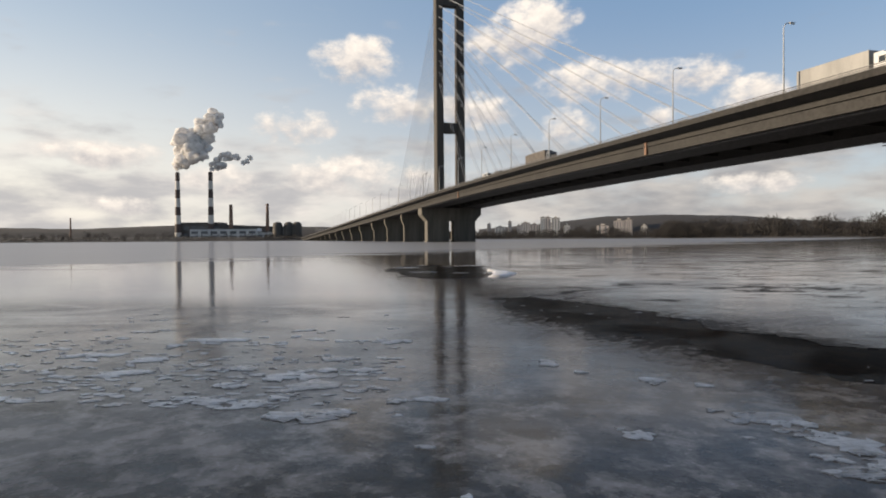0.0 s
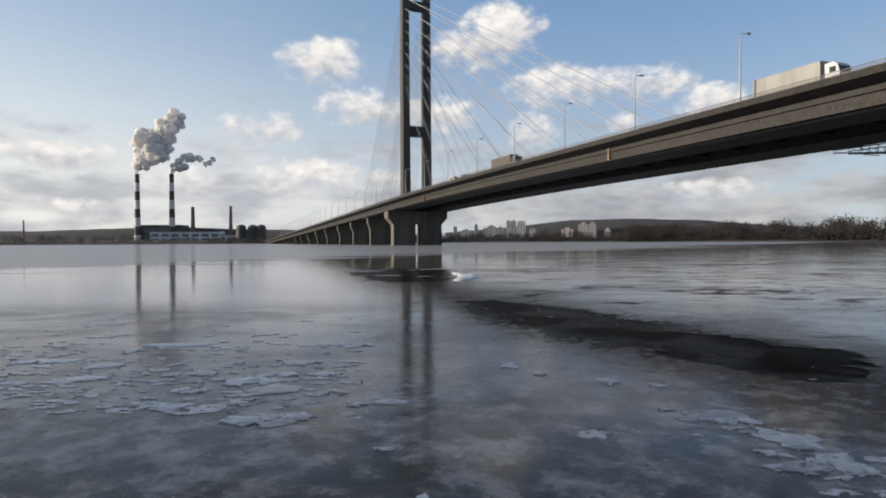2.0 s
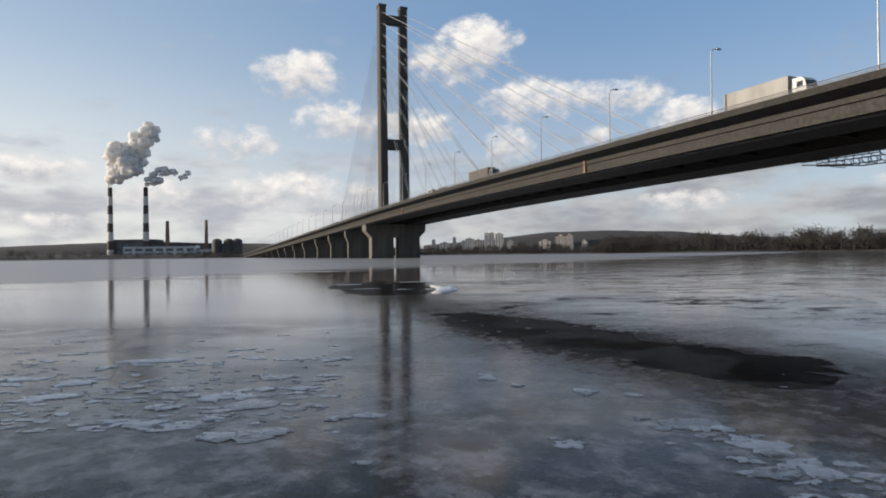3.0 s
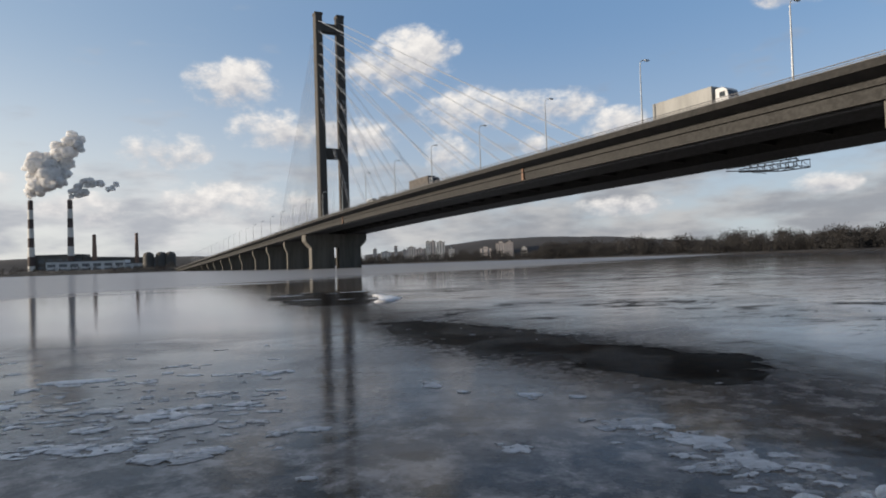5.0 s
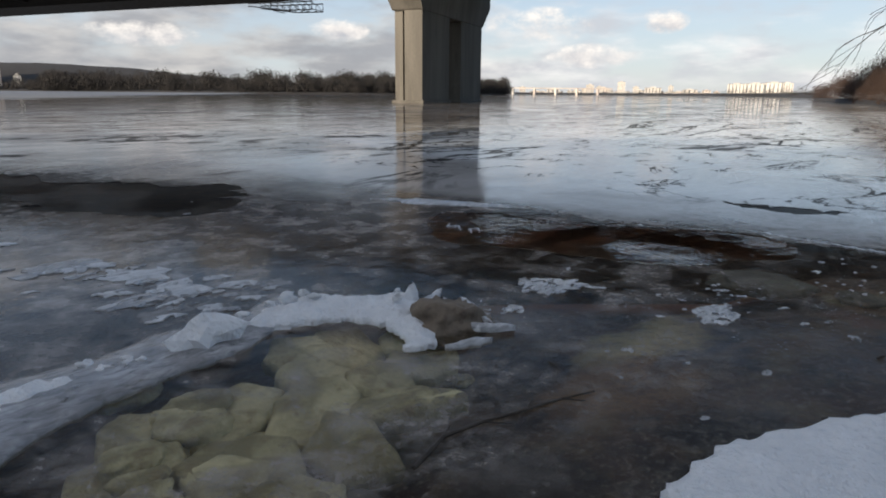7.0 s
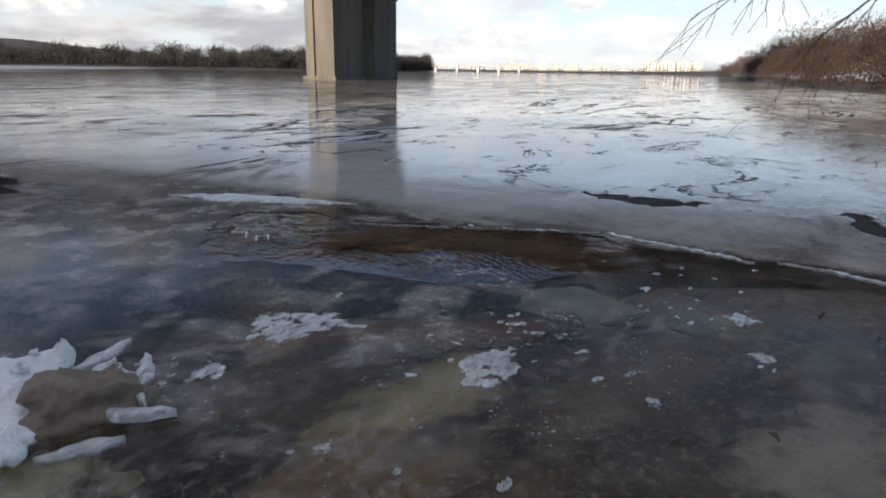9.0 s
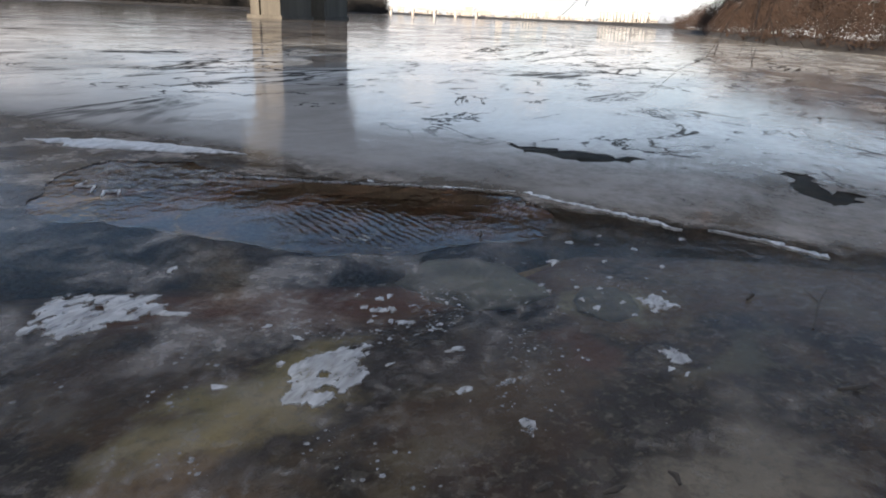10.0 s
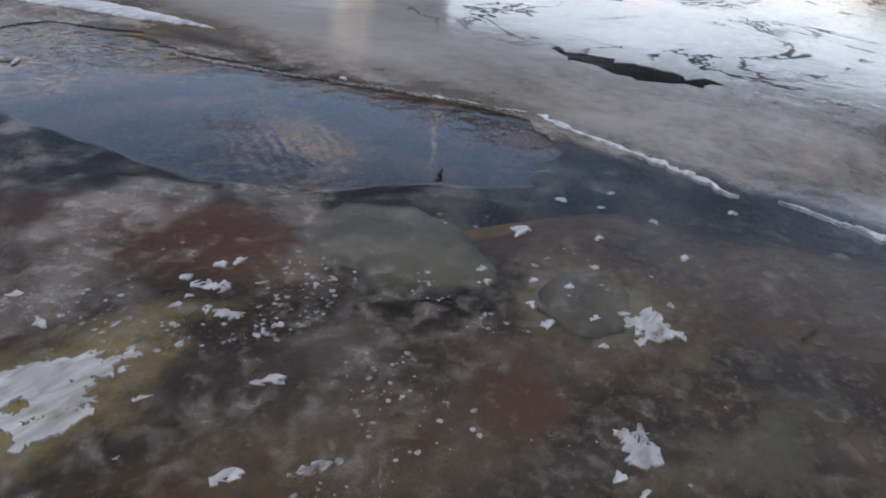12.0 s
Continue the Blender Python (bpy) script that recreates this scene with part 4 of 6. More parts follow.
def build_semi(u, mat, label, v=-2.2, length=13.5, cab_mat=None):
    """Cab towards the near bank, that is towards -y."""
    t = empty("lorry", BRIDGE_AT @ Matrix.Translation((v, u, crest(u) - 1.0)), label, "lorry", "vehicles on the bridge")
    part("trailer", boxed(-1.25, 1.25, 3.0, 3.0 + length, 1.15, 4.0, bevel=0.06), mat, t, label.split(" lorry")[0] + " trailer")
    part("chassis", boxed(-0.5, 0.5, 0.4, 2.8 + length, 0.75, 1.1), DARKSTEEL, t)
    cab = part("cab", loft([[(x, y, z) for y, z in ((0.1, 0.5), (2.3, 0.5), (2.3, 3.3), (1.0, 3.35), (0.35, 2.9), (0.05, 1.7))] for x in (-1.22, 1.22)]), cab_mat or CABPAINT, t)
    part("windscreen", loft([[(x, y, z) for y, z in ((0.0, 1.75), (0.28, 2.75), (0.33, 2.75), (0.05, 1.75))] for x in (-1.1, 1.1)]), GLASS, cab)
    for x in (-1.24, 1.21):
        part("side_window", boxed(x, x + 0.03, 0.6, 1.6, 1.9, 2.7), GLASS, cab)
    for y in (1.0, 2.9, length - 0.6, length + 0.7, length + 2.0):
        for x in (-1.05, 1.05):
            wheel(t, x, y)


def build_van(u, mat, label, v=-2.2, length=5.2, height=2.1, name="van"):
    t = empty(name, BRIDGE_AT @ Matrix.Translation((v, u, crest(u) - 1.0)), label, name, "vehicles on the bridge")
    side = [(0, 0.35), (length, 0.35), (length + 0.05, height * 0.75), (length - 0.15, height), (1.6, height), (0.9, height * 0.62), (0.05, height * 0.5)]
    bm = loft([[(x, y, z) for y, z in side] for x in (-0.92, 0.92)])
    bmesh.ops.recalc_face_normals(bm, faces=bm.faces[:])
    body = part("body", bm, mat, t)
    part("windscreen", loft([[(x, y, z) for y, z in ((0.88, height * 0.64), (1.55, height * 0.97), (1.5, height), (0.82, height * 0.66))] for x in (-0.8, 0.8)]), GLASS, body)
    for x in (-0.94, 0.91):
        part("side_window", boxed(x, x + 0.03, 1.6, length * 0.8, height * 0.62, height * 0.9), GLASS, body)
    for y in (0.9, length - 0.9):
        for x in (-0.8, 0.8):
            wheel(t, x, y, 0.33)


build_semi(22.0, SHEETMETAL, "white box lorry on the bridge", length=12.0)
build_semi(122.0, TARP, "grey-brown tarpaulin lorry on the bridge", cab_mat=DARKPAINT)
build_van(160.0, DARKPAINT, "dark panel van on the bridge", length=5.5)
build_van(171.0, CABPAINT, "pale grey minibus on the bridge", length=6.5, height=2.5, name="minibus")
build_van(182.0, DARKPAINT, "dark estate car on the bridge", length=4.6, height=1.6, name="car")
build_van(330.0, DARKPAINT, "small dark van far along the bridge", length=5.0)
build_van(420.0, CABPAINT, "small pale van far along the bridge", length=5.0)
build_van(62.0, DARKPAINT, "dark hatchback on the bridge", length=4.3, height=1.5, name="car")


# ---- far banks ----
def polar(az, d, z=0.0):
    return Vector((-d * math.sin(radians(az)), d * math.cos(radians(az)), z))


def build_bank(name, line, depth, height, label, seed):
    """A low earth bank behind a waterline, given as azimuth and distance."""
    rings = []
    for az, d in line:
        rings.append([polar(az, d, -0.3), polar(az, d + 4, 0.9), polar(az, d + depth * 0.3, height * 0.7), polar(az, d + depth, height)])
    bm = loft(rings, closed=False)
    bmesh.ops.recalc_face_normals(bm, faces=bm.faces[:])
    for f in bm.faces:
        if f.normal.z < 0:
            f.normal_flip()
    tagged(link_mesh(name, bm, HILL), label, "river bank", kind="structure")


def between(line, s):
    """Azimuth and distance at share s of a waterline."""
    k = s * (len(line) - 1)
    i = min(int(k), len(line) - 2)
    f = k - i
    return line[i][0] * (1 - f) + line[i + 1][0] * f, line[i][1] * (1 - f) + line[i + 1][1] * f


def build_woods(name, line, count, depth, tall, label, seed, twigs=46, mat=WOODS, thick=1.0, gap=5.0):
    """A belt of bare trees: trunks, limbs and crowns of many twigs; uneven tops."""
    rng = random.Random(seed)
    bm = bmesh.new()
    for k in range(count):
        az, d = between(line, rng.random())
        back = rng.random() ** 1.5 * depth
        swell = 0.62 + 0.5 * (0.5 + 0.5 * noise.noise(Vector((az * 0.35, seed, 0)))) + 0.25 * noise.noise(Vector((az * 1.7, seed, 4)))
        h = tall * swell * rng.uniform(0.62, 1.0) * (0.75 if back < depth * 0.15 else 1)
        p = polar(az, d + gap + back, 0.5 + 3.0 * back / depth)
        r = h * 0.012 * thick
        tube([p, p + Vector((rng.uniform(-.5, .5), 0, h * 0.5)), p + Vector((rng.uniform(-1, 1), 0, h * 0.9))], [r * 1.6, r, r * 0.25], 4, bm)
        w = h * rng.uniform(0.3, 0.5)
        for _ in range(4):
            c = p + Vector((rng.uniform(-0.5, 0.5) * w, rng.uniform(-0.5, 0.5) * w, h * rng.uniform(0.5, 0.78)))
            q = w * rng.uniform(0.5, 0.75)
            twig_cloud(bm, c, (q, q, q * 0.85), (twigs + 30) // 3, h * 0.07, h * 0.01 * thick, rng, 0.12)
        twig_cloud(bm, p + Vector((0, 0, h * 0.24)), (w * 1.3, w * 1.3, h * 0.26), twigs // 2, h * 0.13, h * 0.016 * thick, rng, 0.2)
    tagged(link_mesh(name, bm, mat), label, "woods", kind="stuff")


def build_thicket(name, line, depth, height, label, seed, mat=WOODS, steps=260):
    """The dense undergrowth in front of the trees: broad splinters packed into a ragged hedge."""
    rng = random.Random(seed)
    bm = bmesh.new()
    for k in range(steps):
        az, d = between(line, (k + rng.random()) / steps)
        h = height * (0.5 + 0.6 * rng.random()) * (0.8 + 0.4 * noise.noise(Vector((az * 0.6, seed, 1))))
        p = polar(az, d + 2 + rng.random() * depth, h * 0.35)
        span = abs(between(line, (k + 1) / steps)[0] - between(line, k / steps)[0]) * d * 0.0175
        w = max(span * 1.4, h * 0.5)
        twig_cloud(bm, p, (w, w, h * 0.5), 110, h * 0.16, h * 0.06, rng, 0.1)
    tagged(link_mesh(name, bm, mat), label, "undergrowth", kind="stuff")


LEFT_LINE = [(75, 1250), (45, 1250), (30, 1180), (15, 1120), (5, 1080), (-3, 1080)]
RIGHT_LINE = [(-3, 1080), (-8, 1050), (-16, 900), (-26, 780), (-36, 700), (-46, 680), (-52, 720), (-56, 800), (-59.3, 960)]
RIGHT_LOW = [(-3, 1080), (-8, 1050), (-16, 900), (-24, 795)]
RIGHT_HIGH = [(-22, 815), (-26, 780), (-36, 700), (-46, 680), (-52, 720), (-56, 800), (-59.3, 960)]
CITY_LINE = [(-56, 2100), (-66, 2300), (-74, 2000), (-80, 1300), (-84.5, 700)]
NEAR_LINE = [(-83.6, 330), (-86, 165), (-88.5, 100), (-91.5, 78), (-96, 66), (-103, 52), (-112, 34)]

build_bank("bank_left", LEFT_LINE, 300, 9, "low dark far river bank", 1)
build_bank("bank_right", RIGHT_LINE, 260, 6, "dark wooded far river bank", 2)
build_bank("bank_city", CITY_LINE, 400, 8, "low hazy far bank below the city", 3)
build_bank("bank_near", NEAR_LINE, 30, 0.9, "reedy near river bank with willow scrub", 4)
build_woods("far_woods", LEFT_LINE, 500, 200, 18, "dark bare woods low on the far bank", 11, 60, thick=1.7)
build_thicket("far_undergrowth", LEFT_LINE, 40, 13, "dark undergrowth along the far bank", 12, steps=200)
build_woods("bank_woods", RIGHT_LOW, 360, 140, 19, "low bare winter woods along the far bank", 17, 90, thick=1.7)
build_woods("wooded_point", RIGHT_HIGH, 850, 150, 28, "bare winter woods on the far point", 13, 120, thick=1.8)
build_thicket("point_undergrowth", RIGHT_HIGH, 70, 18, "dense dark brush along the far water's edge", 14, steps=260)
build_thicket("low_undergrowth", RIGHT_LOW, 60, 12, "dark brush along the far water line", 18, steps=140)
build_woods("city_bank_woods", CITY_LINE, 260, 120, 18, "low dark belt of trees below the city", 15, 26)
build_thicket("city_bank_brush", CITY_LINE, 30, 9, "dark brush at the foot of the city", 16, steps=120)


def build_hill(name, az0, az1, d, tops, label):
    rings, n = [], 40
    for k in range(n + 1):
        az = az0 + (az1 - az0) * k / n
        s = k / n * (len(tops) - 1)
        i = min(int(s), len(tops) - 2)
        el = tops[i] + (tops[i + 1] - tops[i]) * (s - i) + 0.06 * noise.noise(Vector((az * 1.3, d, 0)))
        h = d * math.tan(radians(el))
        rings.append([polar(az, d - 260, 0), polar(az, d - 120, h * 0.6), polar(az, d, h), polar(az, d + 200, h * 0.9)])
    bm = loft(rings, closed=False)
    for f in bm.faces:
        f.normal_update()
        if f.normal.z < 0:
            f.normal_flip()
    tagged(link_mesh(name, bm, HILL, smooth=True), label, "hill", kind="structure")


build_hill("hill_city", -6, -44, 1900, [0.9, 1.3, 1.9, 2.0, 1.8, 1.3, 0.9, 0.6], "long low wooded hill behind the far bank")
build_hill("hill_plant", 40, 2, 2300, [0.9, 1.1, 1.0, 1.3, 1.25, 1.2, 0.9], "low dark rise behind the power station")


# ---- power station ----
def ring(x, y, r, z, n=18):
    return [(x + r * math.cos(2 * math.pi * k / n), y + r * math.sin(2 * math.pi * k / n), z) for k in range(n)]


def build_chimney(x, y, h, r, bands, label):
    c = empty("chimney", Matrix.Translation((x, y, 0)), label, "chimney", "chimneys of the power station")
    for k in range(bands):
        z0, z1 = h * k / bands, h * (k + 1) / bands
        f = lambda z: r * (1.25 - 0.45 * z / h)
        mat = (CHIM_R if (bands - k) % 2 else CHIM_W) if bands > 1 else BRICKC
        part("band" if bands > 1 else "stack", loft([ring(0, 0, f(z0), z0), ring(0, 0, f(z1), z1)], caps=k in (0, bands - 1)), mat, c)
    part("platform", loft([ring(0, 0, r * 1.02, h * 0.965), ring(0, 0, r * 1.05, h * 0.97)]), DARKSTEEL, c)
    part("mouth", loft([ring(0, 0, r * 0.7, h + 0.05), ring(0, 0, r * 0.7, h + 0.8)]), DARKSTEEL, c)


build_chimney(-626, 1700, 182, 6.6, 8, "tall red and white banded smoking chimney")
build_chimney(-539.5, 1700, 183, 6.6, 8, "tall banded smoking chimney beside the boiler house")
build_chimney(-487, 1700, 96, 5.0, 1, "shorter dark brick chimney")
build_chimney(-390.6, 1700, 98, 4.4, 1, "thin dark brick chimney of the old plant")
build_chimney(-905, 1700, 62, 2.2, 1, "thin distant dark mast-like chimney")


def build_hall(name, x0, x1, y0, y1, h, mat, label, bays=0, rows=1, roof=0.0):
    b = empty(name, Matrix.Translation(((x0 + x1) / 2, y0, 0)), label, "industrial building")
    w = (x1 - x0) / 2
    if roof:
        bm = loft([[(-w, 0, 0), (-w, 0, h + roof), (-w, y1 - y0, h + roof), (-w, y1 - y0, 0)], [(w, 0, 0), (w, 0, h), (w, y1 - y0, h), (w, y1 - y0, 0)]])
        bmesh.ops.recalc_face_normals(bm, faces=bm.faces[:])
    else:
        bm = boxed(-w, w, 0, y1 - y0, 0, h)
    part("wall", bm, mat, b)
    part("roof_edge", boxed(-w - 0.8, w + 0.8, -0.8, 0.2, h - 1.5, h - 0.1), HALL, b)
    for r in range(rows):
        for k in range(bays):
            xa = -w + (k + 0.15) * 2 * w / bays
            z0 = h * (0.2 + 0.75 * r / max(rows, 1))
            part("window", boxed(xa, xa + 1.4 * w / bays, -0.25, 0.1, z0, z0 + h * 0.42 / rows), WINDOW, b)
    return b


build_hall("boiler_house", -640, -520, 1715, 1780, 50, HALL, "dark boiler house under the tall chimneys", 6, 2)
build_hall("turbine_hall", -520, -330, 1720, 1780, 36, HALL, "long low dark turbine hall", 9, 1, roof=8)
build_hall("pale_shed", -452, -318, 1290, 1330, 25.5, HALL_W, "pale long industrial shed on the far bank", 7, 2)
build_hall("low_shed", -318, -285, 1295, 1330, 19, HALL_W, "small pale shed beside the long one", 3, 1)
for x in (-270, -248, -232):
    t = empty("storage_tank", Matrix.Translation((x, 1260, 0)), "dull grey storage tank on the far bank", "tank", "tanks on the far bank")
    part("shell", loft([ring(0, 0, 9.5, 0, 24), ring(0, 0, 9.5, 32, 24)]), HALL, t)
    part("dome", loft([ring(0, 0, 9.5, 32, 24), ring(0, 0, 6.5, 36, 24), ring(0, 0, 1.0, 37.5, 24)]), HALL, t)


def build_plume(x, y, z, steps, label, seed):
    """Steam rolling up and downwind in lumps."""
    rng = random.Random(seed)
    bm = bmesh.new()
    for dx, dz, r, n in steps:
        for _ in range(n):
            p = Vector((x + dx + rng.uniform(-.7, .7) * r, y + rng.uniform(-.7, .7) * r, z + dz + rng.uniform(-.6, .6) * r))
            q = r * rng.uniform(0.35, 0.75)
            m = rock_mesh(q * 1.15, q, q * 0.9, rng.uniform(0, 90), 3, 0.34)
            bmesh.ops.translate(m, verts=m.verts[:], vec=p)
            me = bpy.data.meshes.new("temp")
            m.to_mesh(me)
            m.free()
            bm.from_mesh(me)
            bpy.data.meshes.remove(me)
    ob = link_mesh("smoke_plume", bm, SMOKE, smooth=True)
    tagged(ob, label, "smoke", kind="stuff")


build_plume(-626, 1700, 184, [(2, 8, 9, 4), (10, 22, 17, 7), (22, 40, 24, 9), (40, 58, 30, 10), (60, 50, 24, 8), (18, 72, 24, 9), (30, 95, 28, 9), (62, 92, 24, 7), (75, 118, 24, 8), (100, 150, 22, 6), (105, 128, 16, 4)],
            "white and grey steam rolling from a tall chimney", 3)
build_plume(-539.5, 1700, 185, [(2, 5, 7, 4), (10, 14, 12, 6), (24, 24, 14, 7), (40, 36, 16, 7), (56, 40, 13, 5), (72, 34, 7, 3), (92, 28, 9, 3), (104, 36, 7, 3), (86, 20, 5, 2)],
            "thin grey steam drifting from the second chimney", 5)


# ---- the city ----
def build_block(az, d, w, h, mat, label, cols=4, rows=6, deep=18, base=0.0):
    p = polar(az, d, base)
    face = pose(0, 0, 0, 0, 0, az)
    b = empty("tower_block", Matrix.Translation(p) @ face, label, "building")
    part("wall", boxed(-w / 2, w / 2, 0, deep, 0, h), mat, b)
    part("roof", boxed(-w / 2 - 0.4, w / 2 + 0.4, -0.4, deep, h, h + 1.2), HALL, b)
    part("stairhead", boxed(-w * 0.18, w * 0.18, deep * 0.3, deep * 0.7, h + 1.2, h + 4.5), mat, b)
    for c in range(cols):
        part("window", boxed(-w / 2 + (c + 0.36) * w / cols, -w / 2 + (c + 0.64) * w / cols, -0.25, 0.1, h * 0.08, h * 0.95), WINDOW, b)


crng = random.Random(21)
for az, w, top, mat in ((-6.9, 10, 1.9, TOWER_B), (-7.9, 26, 1.5, TOWER_W), (-8.8, 9, 2.2, TOWER_B), (-9.6, 10, 1.7, TOWER_B), (-10.2, 24, 2.0, TOWER_B), (-11.0, 22, 1.8, TOWER_B),
                        (-11.75, 12, 2.7, TOWER_W), (-12.2, 14, 2.7, TOWER_B), (-12.9, 22, 2.6, TOWER_W), (-13.9, 16, 1.7, TOWER_W), (-17.0, 30, 1.6, TOWER_B), (-18.4, 26, 2.2, TOWER_B),
                        (-19.2, 18, 2.3, TOWER_B), (-20.5, 14, 1.5, TOWER_W), (-23.0, 12, 1.4, TOWER_W), (-25.5, 14, 1.3, TOWER_B)):
    build_block(az, 1500, w * 0.9, 1500 * math.tan(radians(top * 0.7)), mat, "tan high-rise block beyond the river" if mat == TOWER_B else "pale high-rise block beyond the river", crng.randint(2, 4))
for k in range(24):
    az = -60.5 - 19.5 * (k + crng.random()) / 24
    top = crng.choice((0.3, 0.4, 0.5, 0.6, 0.75))
    build_block(az, 2750 + crng.uniform(-150, 150), crng.uniform(20, 60), 2750 * math.tan(radians(top * 0.8)), crng.choice((TOWER_W, TOWER_B)), "pale sunlit block of the distant city", 3)
for az, w, top in ((-66.6, 30, 1.15), (-67.4, 24, 0.95), (-69.2, 28, 1.5), (-70.4, 22, 0.95), (-71.8, 60, 0.85), (-73.2, 18, 1.05), (-78.2, 60, 1.3), (-79.6, 70, 1.35), (-80.9, 66, 1.45), (-81.8, 40, 1.4)):
    build_block(az, 2600, w, 2600 * math.tan(radians(top * 0.72)), TOWER_W, "tall pale sunlit block of the distant city", 5)
far_bridge = empty("distant_bridge", Matrix(), "low pale road bridge far upstream", "bridge")
a, b = polar(-57.5, 1900, 17), polar(-68.5, 2000, 17)
part("deck", loft([[p + Vector((0, 0, dz)) for p, dz in ((q, 0), (q + Vector((8, 12, 0)), 0), (q + Vector((8, 12, 0)), 3.2), (q, 3.2))] for q in (a, b)]), TOWER_B, far_bridge)
for k in range(6):
    p = a.lerp(b, (k + 0.3) / 6)
    p.z = 0
    part("pier", boxed(p.x - 3, p.x + 3, p.y - 3, p.y + 3, -1, 17), TOWER_W if k in (1, 3) else TOWER_B, far_bridge)

# ---- willow scrub on the near bank, and the overhanging tree ----
build_woods("willow_scrub", NEAR_LINE, 320, 22, 6.6, "dense reddish bare willow scrub on the bank", 31, 320, WILLOW, 0.5, 0.3)
build_thicket("willow_brush", NEAR_LINE, 12, 2.1, "dense dark reddish brush at the foot of the willows", 35, WILLOW, 150)
build_woods("bank_trees", [(-84.5, 300), (-88, 135), (-93, 105), (-99, 92), (-108, 60)], 80, 20, 11.5, "bare grey trees behind the willow scrub", 32, 160, WOODS, 0.55)
# unseen woods added over the walker's left shoulder to keep the low sun off the shore
build_woods("shade_woods", [(62, 42), (80, 36), (100, 34), (125, 34), (150, 40), (178, 48)], 190, 20, 18, "unseen bare woods added to shade the shore", 33, 420, WOODS, 1.9)
build_thicket("shade_brush", [(62, 42), (80, 36), (100, 34), (125, 34), (150, 40), (178, 48)], 20, 8.0, "unseen thick brush added to shade the shore", 34, steps=60)


def grow(bm, p, d, length, r, depth, rng, droop):
    pts, radii = [p.copy()], [r]
    n = 5
    for k in range(n):
        d = (d + Vector((rng.uniform(-.22, .22), rng.uniform(-.22, .22), rng.uniform(-.16, .16) - droop))).normalized()
        p = p + d * (length / n)
        pts.append(p.copy())
        radii.append(r * (1 - 0.8 * (k + 1) / n))
        if depth and k >= 1:
            for _ in range(2 if depth > 2 else 1):
                side = (d + Vector((rng.uniform(-.9, .9), rng.uniform(-.9, .9), rng.uniform(-.6, .5)))).normalized()
                grow(bm, p, side, length * rng.uniform(0.38, 0.62), radii[-1] * 0.62, depth - 1, rng, droop + 0.03)
    tube(pts, [max(q, 0.003) for q in radii], 5 if r > 0.01 else 3, bm)


def along(pts, q):
    k = q * (len(pts) - 1)
    i = min(int(k), len(pts) - 2)
    return Vector(pts[i]).lerp(Vector(pts[i + 1]), k - i)


def build_overhanging_tree():
    """An alder on the bank; its limbs reach out over the ice and hang down in fine twigs."""
    rng = random.Random(8)
    base = Vector((14.6, -5.2, 0))
    t = empty("tree", Matrix.Translation(base), "bare alder leaning over the ice with drooping twigs", "tree")
    part("trunk", tube([(0, 0, -0.3), (-0.15, 0.2, 1.6), (-0.5, 0.6, 3.2), (-0.9, 1.0, 5.0), (-1.2, 1.3, 7.0)], [0.2, 0.17, 0.14, 0.1, 0.03], 9), BARK, t)
    limbs = ([(14.1, -3.3, 3.2), (12.9, -1.6, 3.7), (11.4, 0.0, 3.3), (10.1, 1.2, 2.5), (9.2, 2.0, 1.75)],
             [(14.0, -3.2, 3.9), (12.6, -1.0, 4.4), (11.0, 0.9, 3.8), (9.8, 2.1, 2.9), (9.1, 2.7, 2.2)],
             [(13.9, -3.1, 4.4), (12.9, -1.4, 4.6), (11.9, -0.4, 3.9), (11.0, 0.2, 2.9), (10.5, 0.5, 2.2)])
    for pts in limbs:
        pts = [(x, y - 1.3, z) for x, y, z in pts]
        bm = bmesh.new()
        fine = [along(pts, k / 12) + Vector((rng.gauss(0, 0.05), rng.gauss(0, 0.05), rng.gauss(0, 0.04))) for k in range(13)]
        tube([p - base for p in fine], [0.045 * (1 - 0.85 * k / 12) for k in range(13)], 6, bm)
        for k in range(4, 13):
            d = (fine[min(k + 1, 12)] - fine[k - 1]).normalized()
            for _ in range(2):
                way = (d + Vector((rng.uniform(-.7, .5), rng.uniform(-.6, .6), rng.uniform(-.5, .25)))).normalized()
                grow(bm, fine[k] - base, way, rng.uniform(0.5, 1.1), 0.007, 1, rng, 0.05)
        part("limb", bm, BARK, t)


build_overhanging_tree()


# ---- ridges of snow and ice along the shore ----
RIDGE_BASE = [(-0.97, 4.53), (-0.89, 4.78), (-0.71, 4.94), (-0.3, 4.83), (0.22, 4.67), (0.79, 4.62), (1.32, 4.42), (1.57, 4.43), (1.93, 4.47), (2.42, 4.4), (2.8, 4.5), (2.9, 4.2),
              (2.4, 4.0), (1.95, 3.88), (1.62, 3.93), (1.09, 3.85), (0.79, 3.7), (0.55, 3.62), (0.1, 3.64), (-0.39, 3.82), (-0.62, 4.0), (-0.81, 4.3)]
CREST = [(-0.76, 4.76), (-0.62, 4.88), (-0.26, 4.7), (0.17, 4.57), (0.5, 4.5), (0.81, 4.44), (1.05, 4.33), (1.38, 4.24), (1.27, 4.14), (0.86, 4.08), (0.66, 3.92), (0.45, 3.78),
         (0.3, 3.95), (0.15, 4.02), (-0.05, 3.98), (-0.27, 4.1), (-0.48, 4.4)]
RIDGE_TIP = [(2.2, 4.15), (2.55, 4.3), (2.95, 4.3), (3.12, 3.98), (3.4, 3.82), (3.34, 3.62), (3.05, 3.3), (2.78, 3.06), (2.66, 3.14), (2.85, 3.42), (2.82, 3.66), (2.7, 3.84), (2.45, 3.98)]


